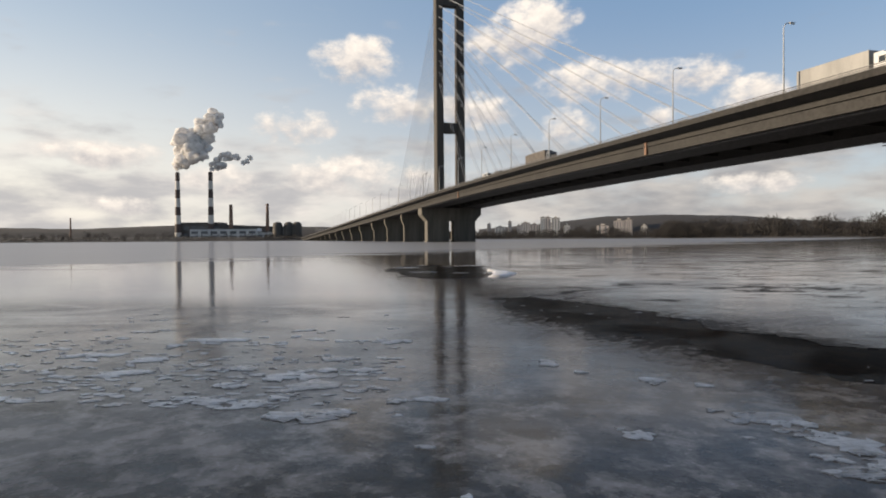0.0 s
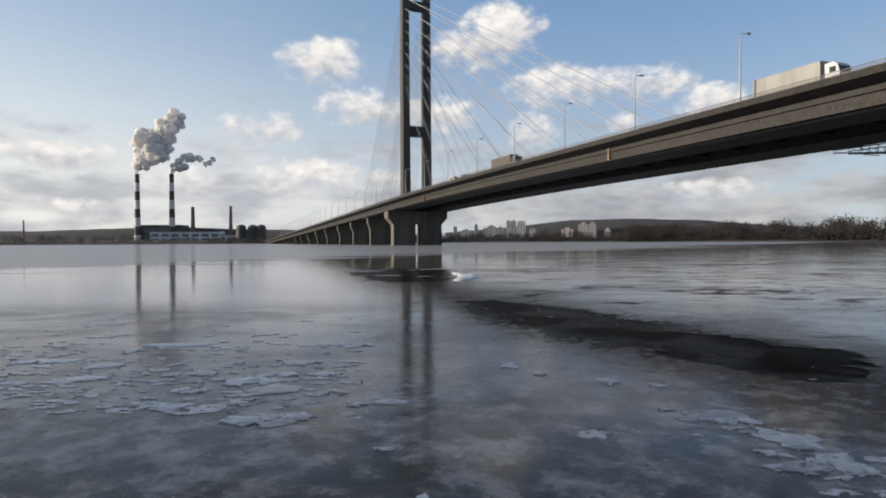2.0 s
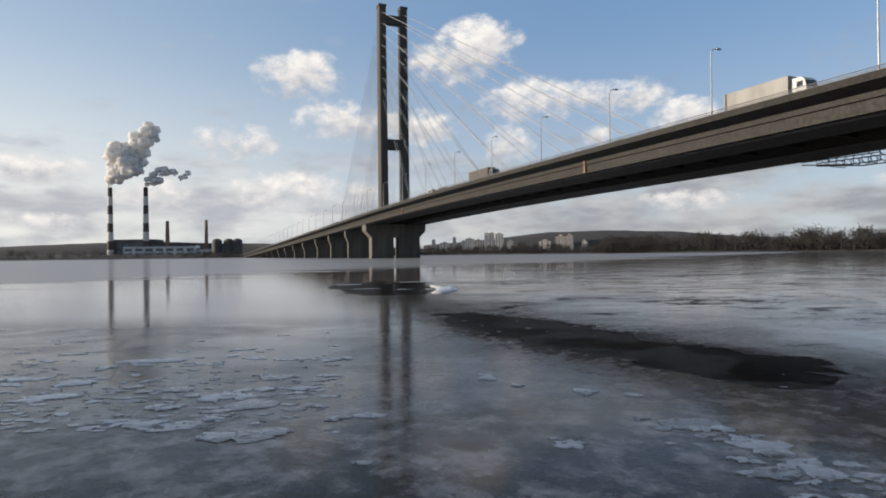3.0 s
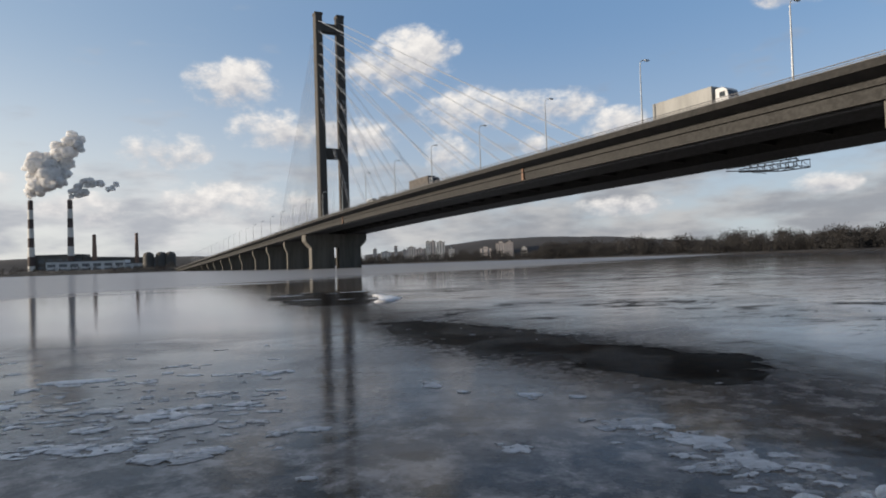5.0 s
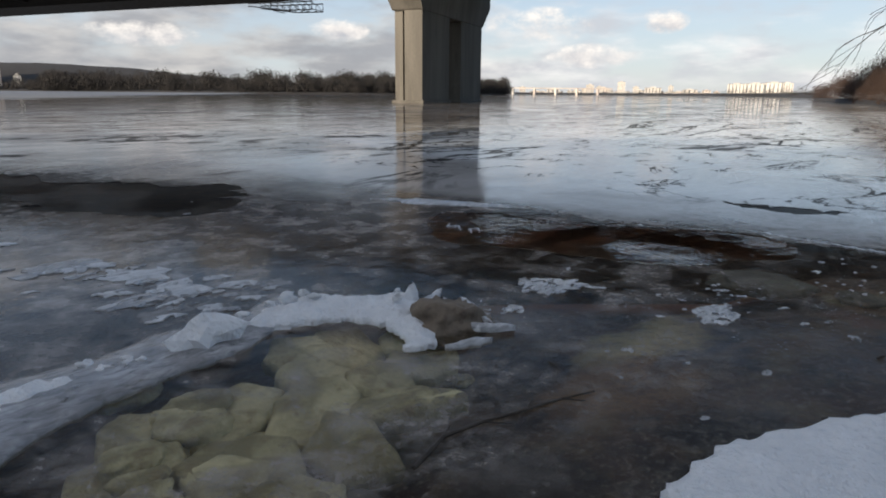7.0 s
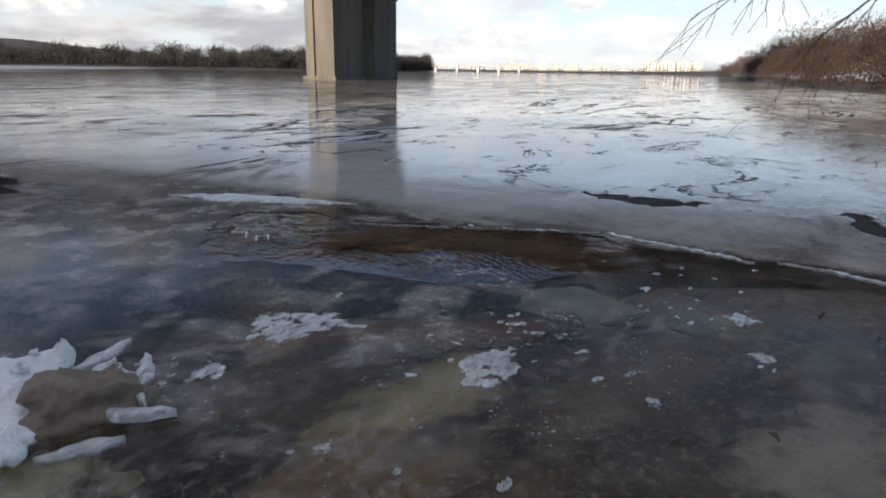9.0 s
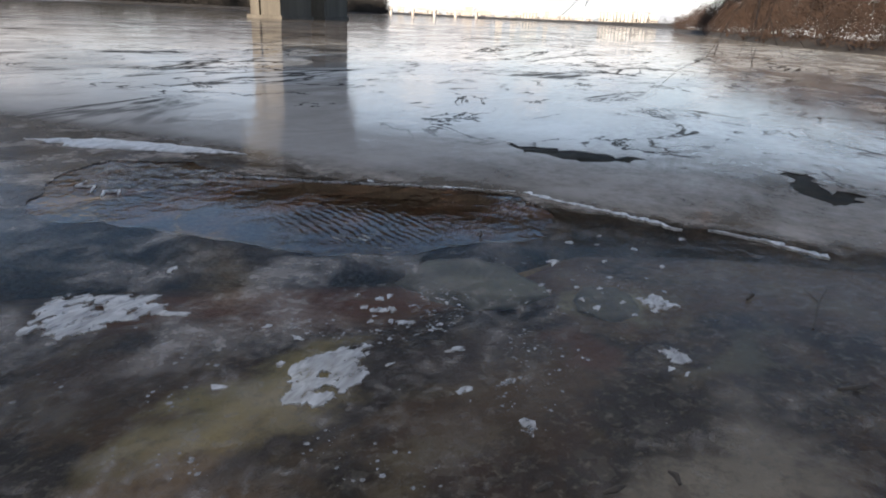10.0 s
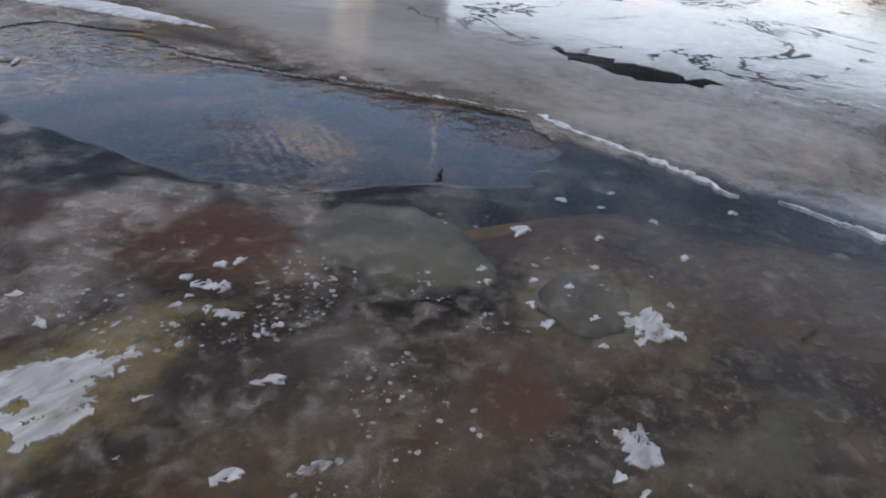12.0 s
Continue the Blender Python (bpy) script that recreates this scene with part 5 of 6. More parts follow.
def body(name, poly, height, step, mat, label, category, seed, smooth=True, group="", **shape):
    ob = link_mesh(name, mound_mesh(poly, height, step, seed, **shape), mat, smooth=smooth)
    return tagged(ob, label, category, group)


body("ice_shelf", RIDGE_BASE, 0.055, 0.045, GREYICE, "grey translucent ice shelf under the snow ridge", "ice", 1, lump=0.8, soft=0.1, freq=5.0, jag=0.05)
body("snow_ridge", CREST, 0.12, 0.022, SNOW, "rough white crusted snow ridge on the shore ice", "snow ridge", 2, lump=0.95, soft=0.11, freq=5.0, z0=0.02, jag=0.08)
body("snow_ridge", RIDGE_TIP, 0.085, 0.022, SNOW, "short white snow ridge ending in a peaked tip", "snow ridge", 3, lump=0.95, soft=0.08, freq=6.0, z0=0.01, jag=0.06)
peak = rock_mesh(0.07, 0.045, 0.09, 4.2, 3, 0.5)
for v in peak.verts:
    k = 1 - 0.85 * max(0.0, v.co.z / 0.11)
    v.co.x, v.co.y = v.co.x * k + 0.25 * max(0.0, v.co.z), v.co.y * k
bmesh.ops.translate(peak, verts=peak.verts[:], vec=(3.3, 3.66, 0.06))
tagged(link_mesh("ice_peak", peak, SNOW, smooth=True), "small upright white ice horn at the ridge tip", "ice")
blk = rock_mesh(0.15, 0.12, 0.1, 7.7, 2, 0.75)
bmesh.ops.translate(blk, verts=blk.verts[:], vec=(1.97, 4.1, 0.1))
tagged(link_mesh("snow_block", blk, SNOW), "angular white lump of snow on the ice", "snow lump")
body("snow_patch", [(2.61, 1.46), (2.83, 1.31), (3.13, 1.13), (3.36, 0.92), (3.57, 0.77), (3.69, 0.65), (3.51, 0.6), (3.12, 0.65), (2.79, 0.73), (2.48, 0.79), (2.1, 1.22), (2.02, 1.42), (2.14, 1.56), (2.38, 1.5)],
     0.075, 0.035, SNOW, "flat patch of granular snow on the shore", "snow patch", 5, lump=0.4, soft=0.12, freq=4.0, z0=0.02, jag=0.05)
chunk = random.Random(77)
spots = [(-0.6, 4.72), (-0.3, 4.55), (0.0, 4.4), (0.35, 4.3), (0.7, 4.25), (1.0, 4.22), (1.25, 4.2), (0.5, 4.0), (2.5, 4.15), (2.8, 4.1), (3.05, 3.8), (3.2, 3.65), (1.6, 4.18), (2.2, 4.2)]
for k in range(20):
    x, y = chunk.choice(spots)
    x, y, r = x + chunk.gauss(0, 0.09), y + chunk.gauss(0, 0.07), chunk.uniform(0.02, 0.045)
    bm = rock_mesh(r * chunk.uniform(0.9, 1.5), r, r * chunk.uniform(0.5, 0.8), 30 + k * 2.3, 2, 0.8)
    bmesh.ops.rotate(bm, verts=bm.verts[:], cent=(0, 0, 0), matrix=Matrix.Rotation(chunk.uniform(0, 6), 3, "Z"))
    deep = 0.11 if inside(CREST, x, y) or inside(RIDGE_TIP, x, y) else 0.04
    bmesh.ops.translate(bm, verts=bm.verts[:], vec=(x, y, deep))
    tagged(link_mesh("snow_chunk", bm, SNOW, smooth=True), "angular white chunk of snow on the shore ridge", "snow chunk", "chunks of the snow ridge")
st = rock_mesh(0.26, 0.2, 0.15, 2.1, 4, 0.35)
bmesh.ops.translate(st, verts=st.verts[:], vec=(3.12, 3.22, 0.02))
tagged(link_mesh("stone", st, BROWNSTONE, smooth=True), "wet brown stone glazed with ice at the ridge tip", "stone")
for k, (x, y, a, s) in enumerate(((3.28, 3.4, 0.4, 0.22), (3.35, 3.2, 1.2, 0.26), (3.18, 2.98, 2.2, 0.2), (3.5, 3.3, 0.9, 0.2), (3.45, 3.6, 0.3, 0.25), (2.95, 2.93, 2.6, 0.16))):
    poly = [(x + s * math.cos(a) * c - 0.035 * math.sin(a) * q, y + s * math.sin(a) * c + 0.035 * math.cos(a) * q) for c, q in ((-1, 0), (-0.3, 1), (0.5, 0.7), (1, 0), (0.3, -1), (-0.5, -0.8))]
    body("ice_splinter", poly, 0.05, 0.03, PLATE, "thin white splinter of ice beside the stone", "ice", 60 + k, lump=0.4, soft=0.03, group="ice splinters round the stone", z0=0.02 if k < 3 else 0)


# ---- stones under the clear ice ----
def stone(x, y, r, seed, mat=STONE, squash=0.55, z=None, label="olive rounded stone under clear shore ice", stretch=1.0, turn=0.0):
    bm = rock_mesh(r * stretch, r, r * squash, seed, 3, 0.28, 0.5)
    ob = link_mesh("stone", bm, mat, smooth=True)
    zz = (bed_height(x, y) + r * squash * 0.25) if z is None else z
    ob.matrix_world = Matrix.Translation((x, y, min(zz, -0.03 - r * squash * 0.72))) @ pose(0, 0, 0, 0, 0, turn)
    tagged(ob, label, "stone", "stones under the ice")


def slab(x, y, r, seed, stretch, turn, mat=STONE, label="flat olive slab of stone under clear shore ice"):
    """A flat broken stone: an angular outline with a worn upper edge, tilted a little."""
    rng = random.Random(seed)
    n = rng.randint(5, 7)
    rim = []
    for k in range(n):
        a = 2 * math.pi * (k + rng.uniform(-0.28, 0.28)) / n
        q = r * rng.uniform(0.8, 1.12)
        rim.append((q * stretch * math.cos(a), q * math.sin(a)))
    bm = bmesh.new()
    rings = []
    line = ragged(rim, r * 0.2, r * 0.09, seed % 50)
    for grow, z in ((1.0, -r * 0.5), (1.05, -r * 0.15), (1.0, -r * 0.05), (0.9, 0.0), (0.5, r * 0.03)):
        rings.append([bm.verts.new((px * grow, py * grow, z + r * 0.05 * noise.noise(Vector((px * 4, py * 4, seed))))) for px, py in line])
    for lower, upper in zip(rings, rings[1:]):
        for k in range(len(line)):
            bm.faces.new((lower[k], lower[(k + 1) % len(line)], upper[(k + 1) % len(line)], upper[k]))
    bm.faces.new(rings[-1])
    bm.faces.new(rings[0][::-1])
    ob = link_mesh("stone", bm, mat, smooth=True)
    ob.matrix_world = Matrix.Translation((x, y, -0.035 - 0.05 * rng.random() - 0.1 * r * stretch)) @ pose(0, 0, 0, rng.uniform(-12, 12), rng.uniform(-12, 12), turn)
    tagged(ob, label, "stone", "stones under the ice")


for k, (x, y, r, s, t) in enumerate(((2.66, 3.66, 0.29, 1.1, 20), (2.22, 3.46, 0.24, 1.2, 60), (1.3, 3.6, 0.2, 1.5, 80), (1.7, 3.5, 0.24, 1.3, 40), (0.74, 3.3, 0.21, 1.5, 10), (1.5, 3.08, 0.27, 1.4, 50),
                                     (1.12, 3.42, 0.2, 1.4, 10), (2.82, 3.2, 0.26, 1.1, 70), (1.03, 2.92, 0.25, 1.4, 30), (1.98, 3.22, 0.24, 1.2, 15), (2.3, 2.92, 0.25, 1.3, 120), (2.45, 3.2, 0.2, 1.2, 0),
                                     (0.5, 3.0, 0.22, 1.4, 60), (2.4, 3.76, 0.22, 1.3, 80), (3.0, 3.45, 0.2, 1.2, 10), (0.1, 3.35, 0.2, 1.5, 20), (1.85, 2.86, 0.22, 1.3, 75), (0.6, 2.6, 0.25, 1.3, 10), (-0.1, 2.95, 0.24, 1.3, 90),
                                     (1.35, 2.62, 0.22, 1.3, 45), (-0.5, 3.3, 0.22, 1.4, 30), (0.05, 2.5, 0.24, 1.2, 60), (-0.6, 2.75, 0.26, 1.3, 5), (-1.1, 3.1, 0.24, 1.3, 40))):
    slab(x, y, r, 11 + k * 3, s, t, GREYSTONE if k in (17, 21) else STONE)
stone(1.62, 2.72, 0.26, 91.0, DARKSTONE, label="large dark stone under the clear ice")
stone(5.72, 1.86, 0.3, 77.0, GREYSTONE, 0.3, z=-0.03, label="broad grey boulder just under the ice", stretch=1.25, turn=-70)
stone(6.0, 1.12, 0.17, 79.0, GREYSTONE, 0.3, stretch=1.2, label="grey-green stone under the ice")
srng = random.Random(4)
for k in range(110):
    x = srng.uniform(-1.5, 3.3)
    y = srng.uniform(2.0, 4.2) - 0.05 * x
    if x > 1.5 and y < 3.05:
        continue
    stone(x, y, srng.uniform(0.05, 0.16), 100 + k * 1.7, STONE, srng.uniform(0.4, 0.6), z=0.0 if srng.random() < 0.6 and not (x > 1.7 and y > 2.9) else None, stretch=srng.uniform(1, 1.6), turn=srng.uniform(0, 180))


# ---- white plates, ledges and lumps on the ice ----
def plate(x, y, length, width, turn, seed, mat=PLATE, h=0.012, label="small white plate of broken ice frozen in", group="frozen-in ice plates", step=None, z=0.0, into=None, lace=0.64):
    rng = random.Random(seed)
    n = rng.randint(8, 13)
    a = radians(turn)
    poly = []
    for k in range(n):
        t = 2 * math.pi * k / n
        r = rng.uniform(0.55, 1.15)
        px, py = r * length / 2 * math.cos(t), r * width / 2 * math.sin(t)
        poly.append((x + px * math.cos(a) - py * math.sin(a), y + px * math.sin(a) + py * math.cos(a)))
    step = step or max(0.03, min(length, width) / 5)
    if into is not None:
        bm = mound_mesh(poly, h, step, seed % 997, lump=0.6, soft=step, rim=h * 0.5, z0=z, lace=0.6, freq=1.2 / step / 5)
        me = bpy.data.meshes.new("temp")
        bm.to_mesh(me)
        bm.free()
        into.from_mesh(me)
        bpy.data.meshes.remove(me)
        return
    body("ice_plate", poly, h, step, mat, label, "ice plate", seed % 997, smooth=False, group=group, lump=0.6, soft=step, rim=h * 0.5, z0=z, lace=lace, freq=1.2 / step / 5)


# the raft of plates on the left, loosely strewn
prng = random.Random(12)
for k, (x, y, l, w) in enumerate(((-2.15, 6.95, 0.5, 0.3), (-1.75, 7.0, 0.55, 0.3), (-2.75, 7.45, 0.7, 0.25), (-3.25, 7.62, 0.6, 0.2), (-2.4, 7.6, 0.35, 0.25), (-2.3, 8.6, 0.6, 0.4), (-2.6, 8.5, 0.4, 0.3),
                                  (-4.6, 9.9, 0.9, 0.5), (-3.0, 8.2, 0.45, 0.3), (-4.7, 11.0, 0.7, 0.6), (-2.0, 8.9, 0.4, 0.3), (-1.15, 11.1, 0.5, 0.4), (-1.1, 7.35, 0.35, 0.2), (-0.75, 7.45, 0.45, 0.25),
                                  (0.83, 9.2, 0.4, 0.35), (1.08, 8.5, 0.3, 0.3), (-0.86, 5.96, 0.2, 0.1), (0.95, 6.15, 0.35, 0.2), (0.8, 6.3, 0.2, 0.1), (1.8, 8.1, 0.3, 0.3), (2.2, 7.8, 0.35, 0.2), (0.84, 9.1, 0.3, 0.3))):
    plate(x, y, l, w, prng.uniform(-25, 15), 200 + k, h=0.022)
# larger flat plates, whole and pale
for k, (x, y, l, w) in enumerate(((-1.89, 6.93, 0.76, 0.63), (-3.08, 7.56, 0.62, 0.39), (-2.62, 7.39, 0.42, 0.42), (-2.04, 8.18, 0.65, 0.64), (-2.5, 8.66, 0.62, 0.4), (-4.59, 9.83, 0.55, 0.45), (-1.13, 7.4, 0.29, 0.33), (-0.81, 7.49, 0.3, 0.24), (-1.3, 11.0, 0.33, 0.33), (-3.23, 9.16, 0.8, 0.45), (-4.56, 8.96, 0.84, 0.45), (-5.61, 10.27, 0.97, 0.5), (-1.96, 9.72, 0.64, 0.33), (-4.16, 11.5, 1.03, 0.37), (-1.59, 8.92, 0.49, 0.28), (2.18, 6.51, 0.75, 0.5), (2.51, 5.81, 0.54, 0.55), (2.54, 5.13, 0.36, 0.33), (2.17, 5.18, 0.45, 0.29), (2.59, 5.37, 0.35, 0.24), (0.93, 6.13, 0.29, 0.27), (1.79, 8.04, 0.2, 0.43))):
    plate(x, y, l, w, -8 + 5 * (k % 4), 1400 + 3 * k, PLATE if k % 3 else FAINT, 0.016, "broad pale plate of ice frozen in", step=max(0.04, w / 7), lace=0.3)
raft = {FAINT: bmesh.new(), PLATE: bmesh.new()}
for k in range(420):
    x = -0.9 - 7.0 * prng.random() ** 0.9
    y = 6.9 + abs(prng.gauss(0, 2.4)) + 0.2 * (-1.5 - x)
    size = prng.uniform(0.07, 0.3)
    plate(x, y, size * 1.6, size * prng.uniform(0.4, 0.8), prng.uniform(-30, 20), 300 + k, h=0.012, step=size / 4, into=raft[FAINT if prng.random() < 0.4 else PLATE])
tagged(link_mesh("ice_raft", raft[FAINT], FAINT), "raft of small thin grey ice plates frozen in", "ice plates", kind="stuff")
tagged(link_mesh("ice_raft", raft[PLATE], PLATE), "raft of small white ice plates frozen in", "ice plates", kind="stuff")
# slush and thin floes in the open leads
for k in range(16):
    hole, size = (BRIDGE_BAND, prng.uniform(0.05, 0.12)) if k < 10 else (HOLE_FAR, prng.uniform(0.6, 1.6))
    while True:
        x, y = prng.uniform(-3, 6), prng.uniform(7, 41)
        if inside(hole, x, y):
            break
    plate(x, y, size * 2.2, size * 0.7, prng.uniform(-50, -10) if k < 10 else prng.uniform(-10, 10), 700 + k, GREYICE, 0.008, "thin grey floe of slush in the dark lead", "floes in the leads", step=size / 3, z=0.0)
# the broken belt that leads to the ridge
for k, (x, y, l, w, t) in enumerate(((1.97, 6.75, 0.5, 0.2, -40), (2.2, 6.45, 0.55, 0.3, -30), (2.45, 6.35, 0.35, 0.25, -50), (2.5, 5.95, 0.6, 0.3, -60), (2.5, 5.6, 0.4, 0.25, -40), (2.15, 5.5, 0.35, 0.2, -20),
                                     (2.0, 5.2, 0.3, 0.18, 0), (2.5, 5.25, 0.4, 0.25, -30), (2.6, 5.0, 0.4, 0.2, -50), (2.88, 5.0, 0.3, 0.15, -60), (2.9, 4.75, 0.25, 0.15, -20), (2.3, 4.65, 0.4, 0.15, -15),
                                     (2.5, 4.55, 0.35, 0.14, -35), (2.3, 4.95, 0.3, 0.2, 10), (2.7, 4.65, 0.3, 0.14, -30), (2.1, 4.75, 0.3, 0.14, -10))):
    plate(x, y, l, w, t, 500 + k, PLATE if k % 4 else FAINT, 0.014, "lumpy white plate of ice in a broken belt", "broken belt of ice plates", step=0.035)
for k in range(34):
    t = prng.random()
    x, y = 2.15 + 0.6 * t + prng.gauss(0, 0.22), 6.5 - 1.9 * t + prng.gauss(0, 0.2)
    size = prng.uniform(0.08, 0.24)
    plate(x, y, size * 1.5, size * 0.8, prng.uniform(-70, 10), 560 + k, FAINT if k % 3 else PLATE, 0.009, "small lumpy plate of ice in a broken belt", "broken belt of ice plates", step=0.03)
# bright plates near the open water
for k, (poly, h, label) in enumerate((
        ([(4.02, 3.2), (4.23, 3.38), (4.38, 3.3), (4.58, 3.04), (4.49, 2.76), (4.36, 2.86), (4.29, 2.9), (4.1, 2.92), (4.0, 3.0)], 0.03, "ragged white sheet of flaky ice"),
        ([(4.21, 1.99), (4.45, 2.06), (4.69, 1.91), (4.62, 1.78), (4.44, 1.74), (4.2, 1.78), (4.08, 1.86)], 0.028, "ragged white strip of flaky ice"),
        ([(3.5, 3.42), (3.7, 3.28), (3.6, 3.3), (3.53, 3.34)], 0.02, "thin white sliver of ice"),
        ([(3.5, 3.2), (3.62, 3.1), (3.78, 3.04), (3.64, 2.94), (3.55, 3.0)], 0.025, "small forked white plate of ice"),
        ([(5.72, 0.98), (5.86, 0.9), (5.84, 0.74), (5.72, 0.76), (5.62, 0.9)], 0.025, "small white star-shaped plate of ice"),
        ([(5.24, 0.79), (5.34, 0.7), (5.3, 0.58), (5.2, 0.6), (5.17, 0.7)], 0.02, "thin glassy plate of ice"),
        ([(4.42, 1.12), (4.51, 1.1), (4.57, 1.0), (4.47, 1.05)], 0.02, "small dirty white plate of ice"),
        ([(5.95, 1.55), (6.06, 1.5), (6.0, 1.28), (5.9, 1.3)], 0.03, "small bright white lump of ice"),
        ([(4.8, 3.25), (4.9, 3.2), (4.88, 3.12), (4.78, 3.15)], 0.02, "small white chip of ice"))):
    body("ice_plate", poly, h * 0.35, 0.011, FLAKE, label + " on the shore ice", "ice plate", 80 + k, smooth=False, lump=0.8, soft=0.03, freq=7.0, rim=0.003, jag=0.05, lace=0.68)
shard = random.Random(31)
for k, (cx, cy, spread) in enumerate(((4.3, 3.1, 0.3), (4.45, 1.95, 0.3), (5.75, 0.87, 0.18), (5.25, 0.68, 0.15), (3.6, 3.1, 0.2), (5.0, 2.05, 0.25), (5.75, 1.3, 0.25), (3.4, 1.9, 0.5), (4.75, 1.5, 0.3))):
    for j in range(7):
        x, y = cx + shard.gauss(0, spread * 0.6), cy + shard.gauss(0, spread * 0.6)
        if inside(HOLE_NEAR, x, y):
            continue
        l = shard.uniform(0.03, 0.12)
        plate(x, y, l, l * shard.uniform(0.25, 0.6), shard.uniform(-90, 30), 900 + 20 * k + j, FLAKE, 0.003, "small white flake of ice frozen in", "flakes of shore ice", step=0.012)
for k, (x, y, r) in enumerate(((6.42, 1.47, .03), (6.48, 1.32, .028), (6.66, 1.34, .02), (6.54, 1.09, .035), (5.62, 1.36, .03), (5.73, 1.25, .035), (5.07, 2.07, .05), (4.97, 2.08, .03), (5.01, 1.96, .035), (7.01, 3.32, .06),
                               (7.2, 2.7, .045), (4.48, 2.74, .035), (5.55, 1.1, .03), (5.6, 1.2, .022), (5.45, 1.28, .02), (6.2, 1.2, .03), (6.9, 0.85, .03), (6.3, 0.9, .03), (4.9, 1.9, .02), (5.2, 1.75, .022))):
    plate(x, y, r * 2.6, r * 1.5, 37 * k % 180 - 90, 1200 + k, PLATE if k % 3 == 0 else FLAKE, 0.008, "small white chip of ice frozen to the sheet", "small ice chips", step=r / 3)
crumb = random.Random(9)
bm = bmesh.new()
for _ in range(2600):
    x = crumb.gauss(4.75, 0.6)
    y = 1.75 + crumb.gauss(0, 0.35) - 0.35 * (x - 4.7)
    if y < 0.2 or noise.noise(Vector((x * 3.1, y * 3.1, 2))) < 0.12 or inside(HOLE_NEAR, x, y):
        continue
    r = 0.002 + 0.011 * crumb.random() ** 3
    q = [bm.verts.new((x + r * crumb.uniform(.6, 1.2) * math.cos(a), y + r * crumb.uniform(.6, 1.2) * math.sin(a), 0.003)) for a in (0, 1.3, 2.5, 3.8, 5.1)]
    apex = bm.verts.new((x, y, 0.0035 + r * 0.15))
    for i in range(5):
        bm.faces.new((q[i], q[(i + 1) % 5], apex))
tagged(link_mesh("ice_crumbs", bm, FAINT), "fine crumbs of broken ice", "ice crumbs", kind="stuff")


def ledge(line, widths, h, label, seed, mat=PLATE):
    """A thin upturned white edge along a crack."""
    left, right = [], []
    cut = [(i + f) for i in range(len(line) - 1) for f in (0, 0.14, 0.28, 0.43, 0.57, 0.71, 0.86)] + [len(line) - 1]
    at = lambda seq, q: seq[min(int(q), len(line) - 2)] * (1 - q + min(int(q), len(line) - 2)) + seq[min(int(q), len(line) - 2) + 1] * (q - min(int(q), len(line) - 2))
    xs, ys = [p[0] for p in line], [p[1] for p in line]
    rough = [0.2 + 2.2 * abs(noise.noise(Vector((q * 3.3, seed, 5)))) for q in cut]
    widths = [at(widths, q) * r for q, r in zip(cut, rough)]
    line = [(at(xs, q) + 0.03 * noise.noise(Vector((q * 2.3, seed, 1))), at(ys, q) + 0.03 * noise.noise(Vector((q * 2.3, seed, 8)))) for q in cut]
    for i, (x, y) in enumerate(line):
        x0, y0 = line[max(i - 1, 0)]
        x1, y1 = line[min(i + 1, len(line) - 1)]
        n = math.hypot(x1 - x0, y1 - y0)
        nx, ny, w = -(y1 - y0) / n, (x1 - x0) / n, widths[i]
        left.append((x + nx * w * 1.5, y + ny * w * 1.5))
        right.append((x - nx * w * 0.3, y - ny * w * 0.3))
    body("ice_ledge", left + right[::-1], h * 0.55, 0.02, mat, label, "ice ledge", seed, smooth=False, lump=0.4, soft=0.02, freq=12.0, jag=0.035, rim=0.004)


ledge([(7.42, 2.12), (7.34, 1.85), (7.26, 1.4), (7.2, 1.1), (7.12, 0.88)], [0.02, 0.075, 0.05, 0.035, 0.006], 0.018, "upturned white ice ledge along the open water", 21)
ledge([(7.24, 0.72), (7.2, 0.43), (7.12, 0.2), (7.04, -0.02)], [0.006, 0.02, 0.06, 0.05], 0.018, "short upturned white ice ledge", 22)
ledge([(6.48, 4.36), (6.68, 3.86), (6.92, 3.33), (7.2, 2.72), (7.4, 2.2)], [0.004, 0.014, 0.007, 0.012, 0.02], 0.012, "thin pale rim of ice over dark water", 23, FAINT)
body("ice_ledge", [(6.45, 6.92), (6.86, 6.42), (7.1, 5.65), (7.2, 4.78), (7.0, 5.15), (6.82, 5.5), (6.5, 6.15)], 0.025, 0.035, PLATE, "long white lens of raised ice", "ice ledge", 24, lump=0.6, soft=0.06, rim=0.004, jag=0.08)
body("ice_ledge", [(3.0, 34.9), (3.9, 30.3), (2.9, 27.3), (2.35, 27.6), (2.9, 31.5)], 0.14, 0.4, PLATE, "white rim of ice beside the far dark pool", "ice ledge", 25, lump=0.3, soft=0.3)
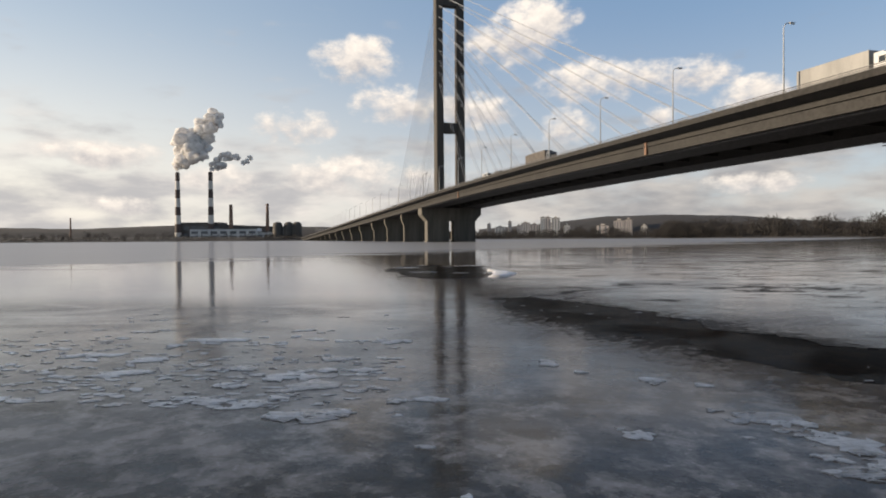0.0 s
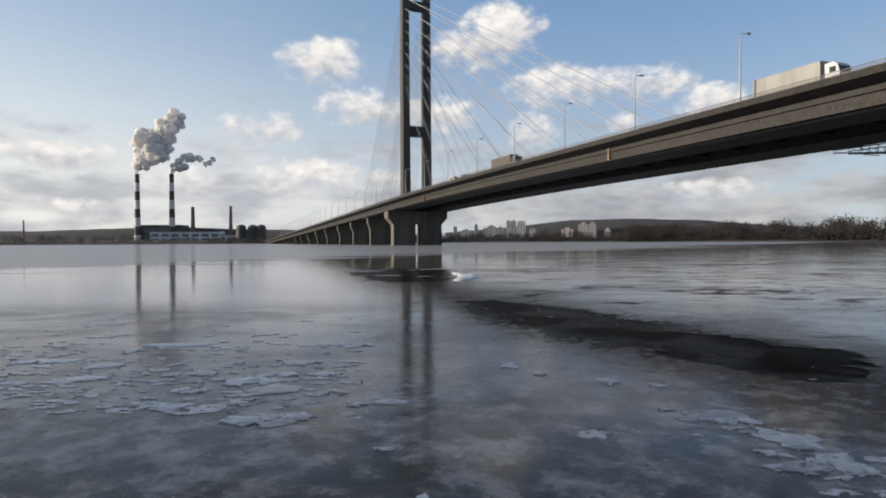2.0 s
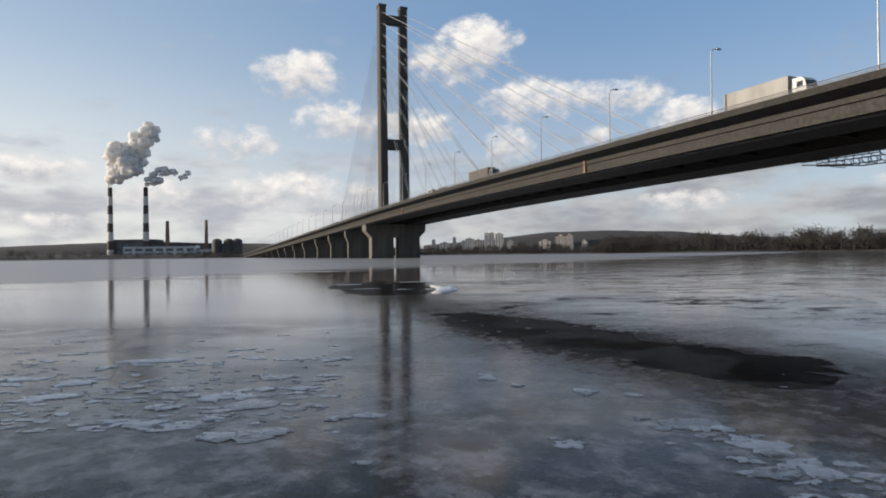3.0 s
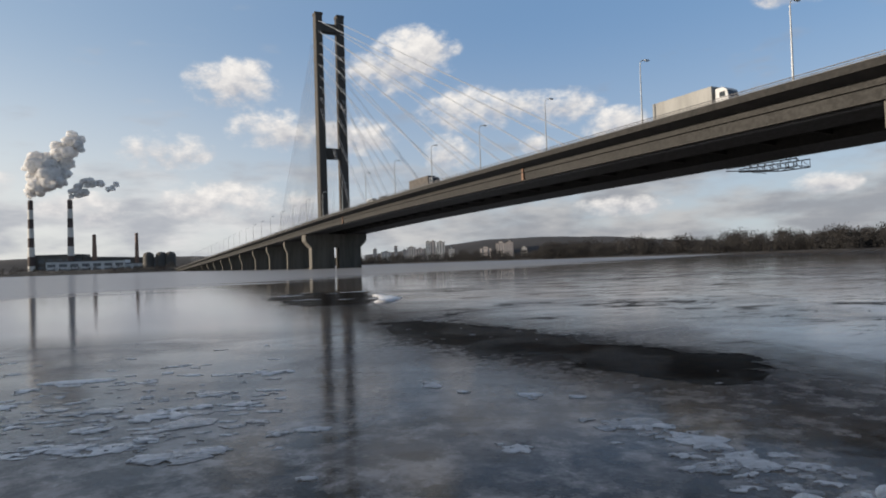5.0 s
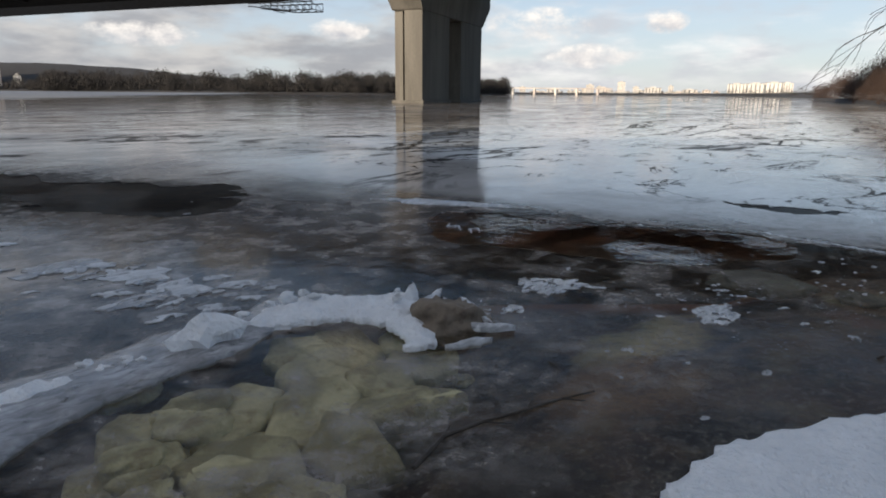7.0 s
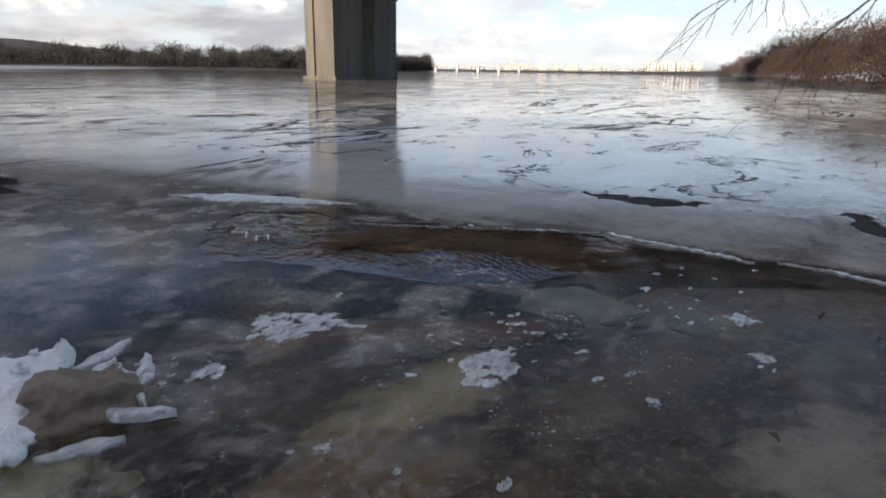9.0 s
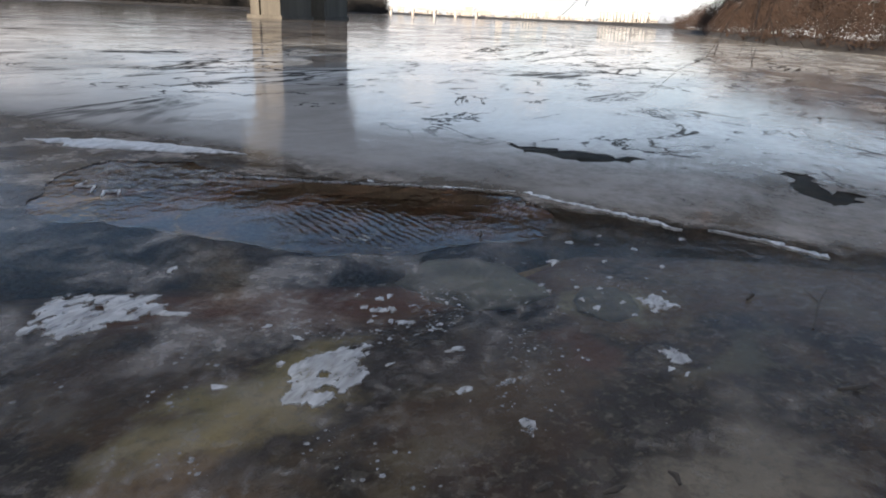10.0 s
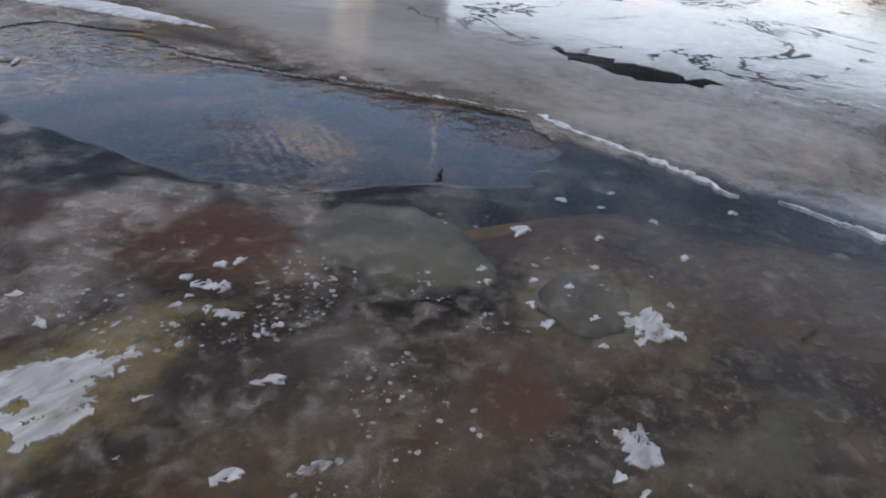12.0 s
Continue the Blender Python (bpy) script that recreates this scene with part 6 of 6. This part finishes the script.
for k, (x, y, l, t) in enumerate(((6.04, 0.44, 0.13, -20), (5.28, 0.1, 0.16, -60), (4.16, 0.98, 0.07, -40), (4.25, 0.8, 0.08, -50), (6.2, 2.0, 0.1, 10), (4.4, 0.6, 0.06, 30))):
    a = radians(t)
    bm = tube([(x, y, 0.008), (x + l * 0.5 * math.cos(a), y + l * 0.5 * math.sin(a), 0.016), (x + l * math.cos(a + 0.2), y + l * math.sin(a + 0.2), 0.008)], [0.006, 0.011, 0.004], 6)
    tagged(link_mesh("twig", bm, BARK), "short dark twig lying on the ice", "twig", "twigs on the ice")
for pts, r, words in (([(1.77, 2.4), (2.02, 2.44), (2.23, 2.38), (2.44, 2.27), (2.65, 2.19), (2.81, 2.09)], 0.011, "long thin dark branch frozen into the ice"), ([(3.19, 1.15), (3.25, 1.09), (3.33, 1.01)], 0.007, "short brown twig beside the snow patch"),
                      ([(3.01, 2.44), (2.96, 2.36), (2.83, 2.31)], 0.006, "short forked twig on the ice"), ([(5.84, 0.15), (6.21, 0.1), (6.48, 0.04)], 0.007, "thin dark twig lying on the ice")):
    n = len(pts) - 1
    bm = tube([(x, y, 0.004 + 0.006 * (k % 2)) for k, (x, y) in enumerate(pts)], [r * (1 - 0.6 * k / n) for k in range(n + 1)], 6)
    for k in range(1, n):
        (x0, y0), (x1, y1) = pts[k], pts[k + 1]
        w = 0.7 if k % 2 else -0.7
        tube([(x0, y0, 0.006), (x0 + 0.5 * (x1 - x0) - w * (y1 - y0) * 0.5, y0 + 0.5 * (y1 - y0) + w * (x1 - x0) * 0.5, 0.008)], [r * 0.5, r * 0.2], 5, bm)
    tagged(link_mesh("branch", bm, BARK), words, "branch", "branches in the ice")
for k, (pts, r) in enumerate(([[(5.55, 4.78), (5.68, 4.9), (5.6, 5.0), (5.75, 5.08)], 0.012], [[(5.52, 4.62), (5.62, 4.72), (5.7, 4.66), (5.62, 4.58)], 0.014])):
    bm = tube([(x, y, 0.0) for x, y in pts], [r * 0.5, r, r, r * 0.4], 6)
    tagged(link_mesh("ice_curl", bm, PLATE), "thin white curl of ice afloat on dark water", "ice")
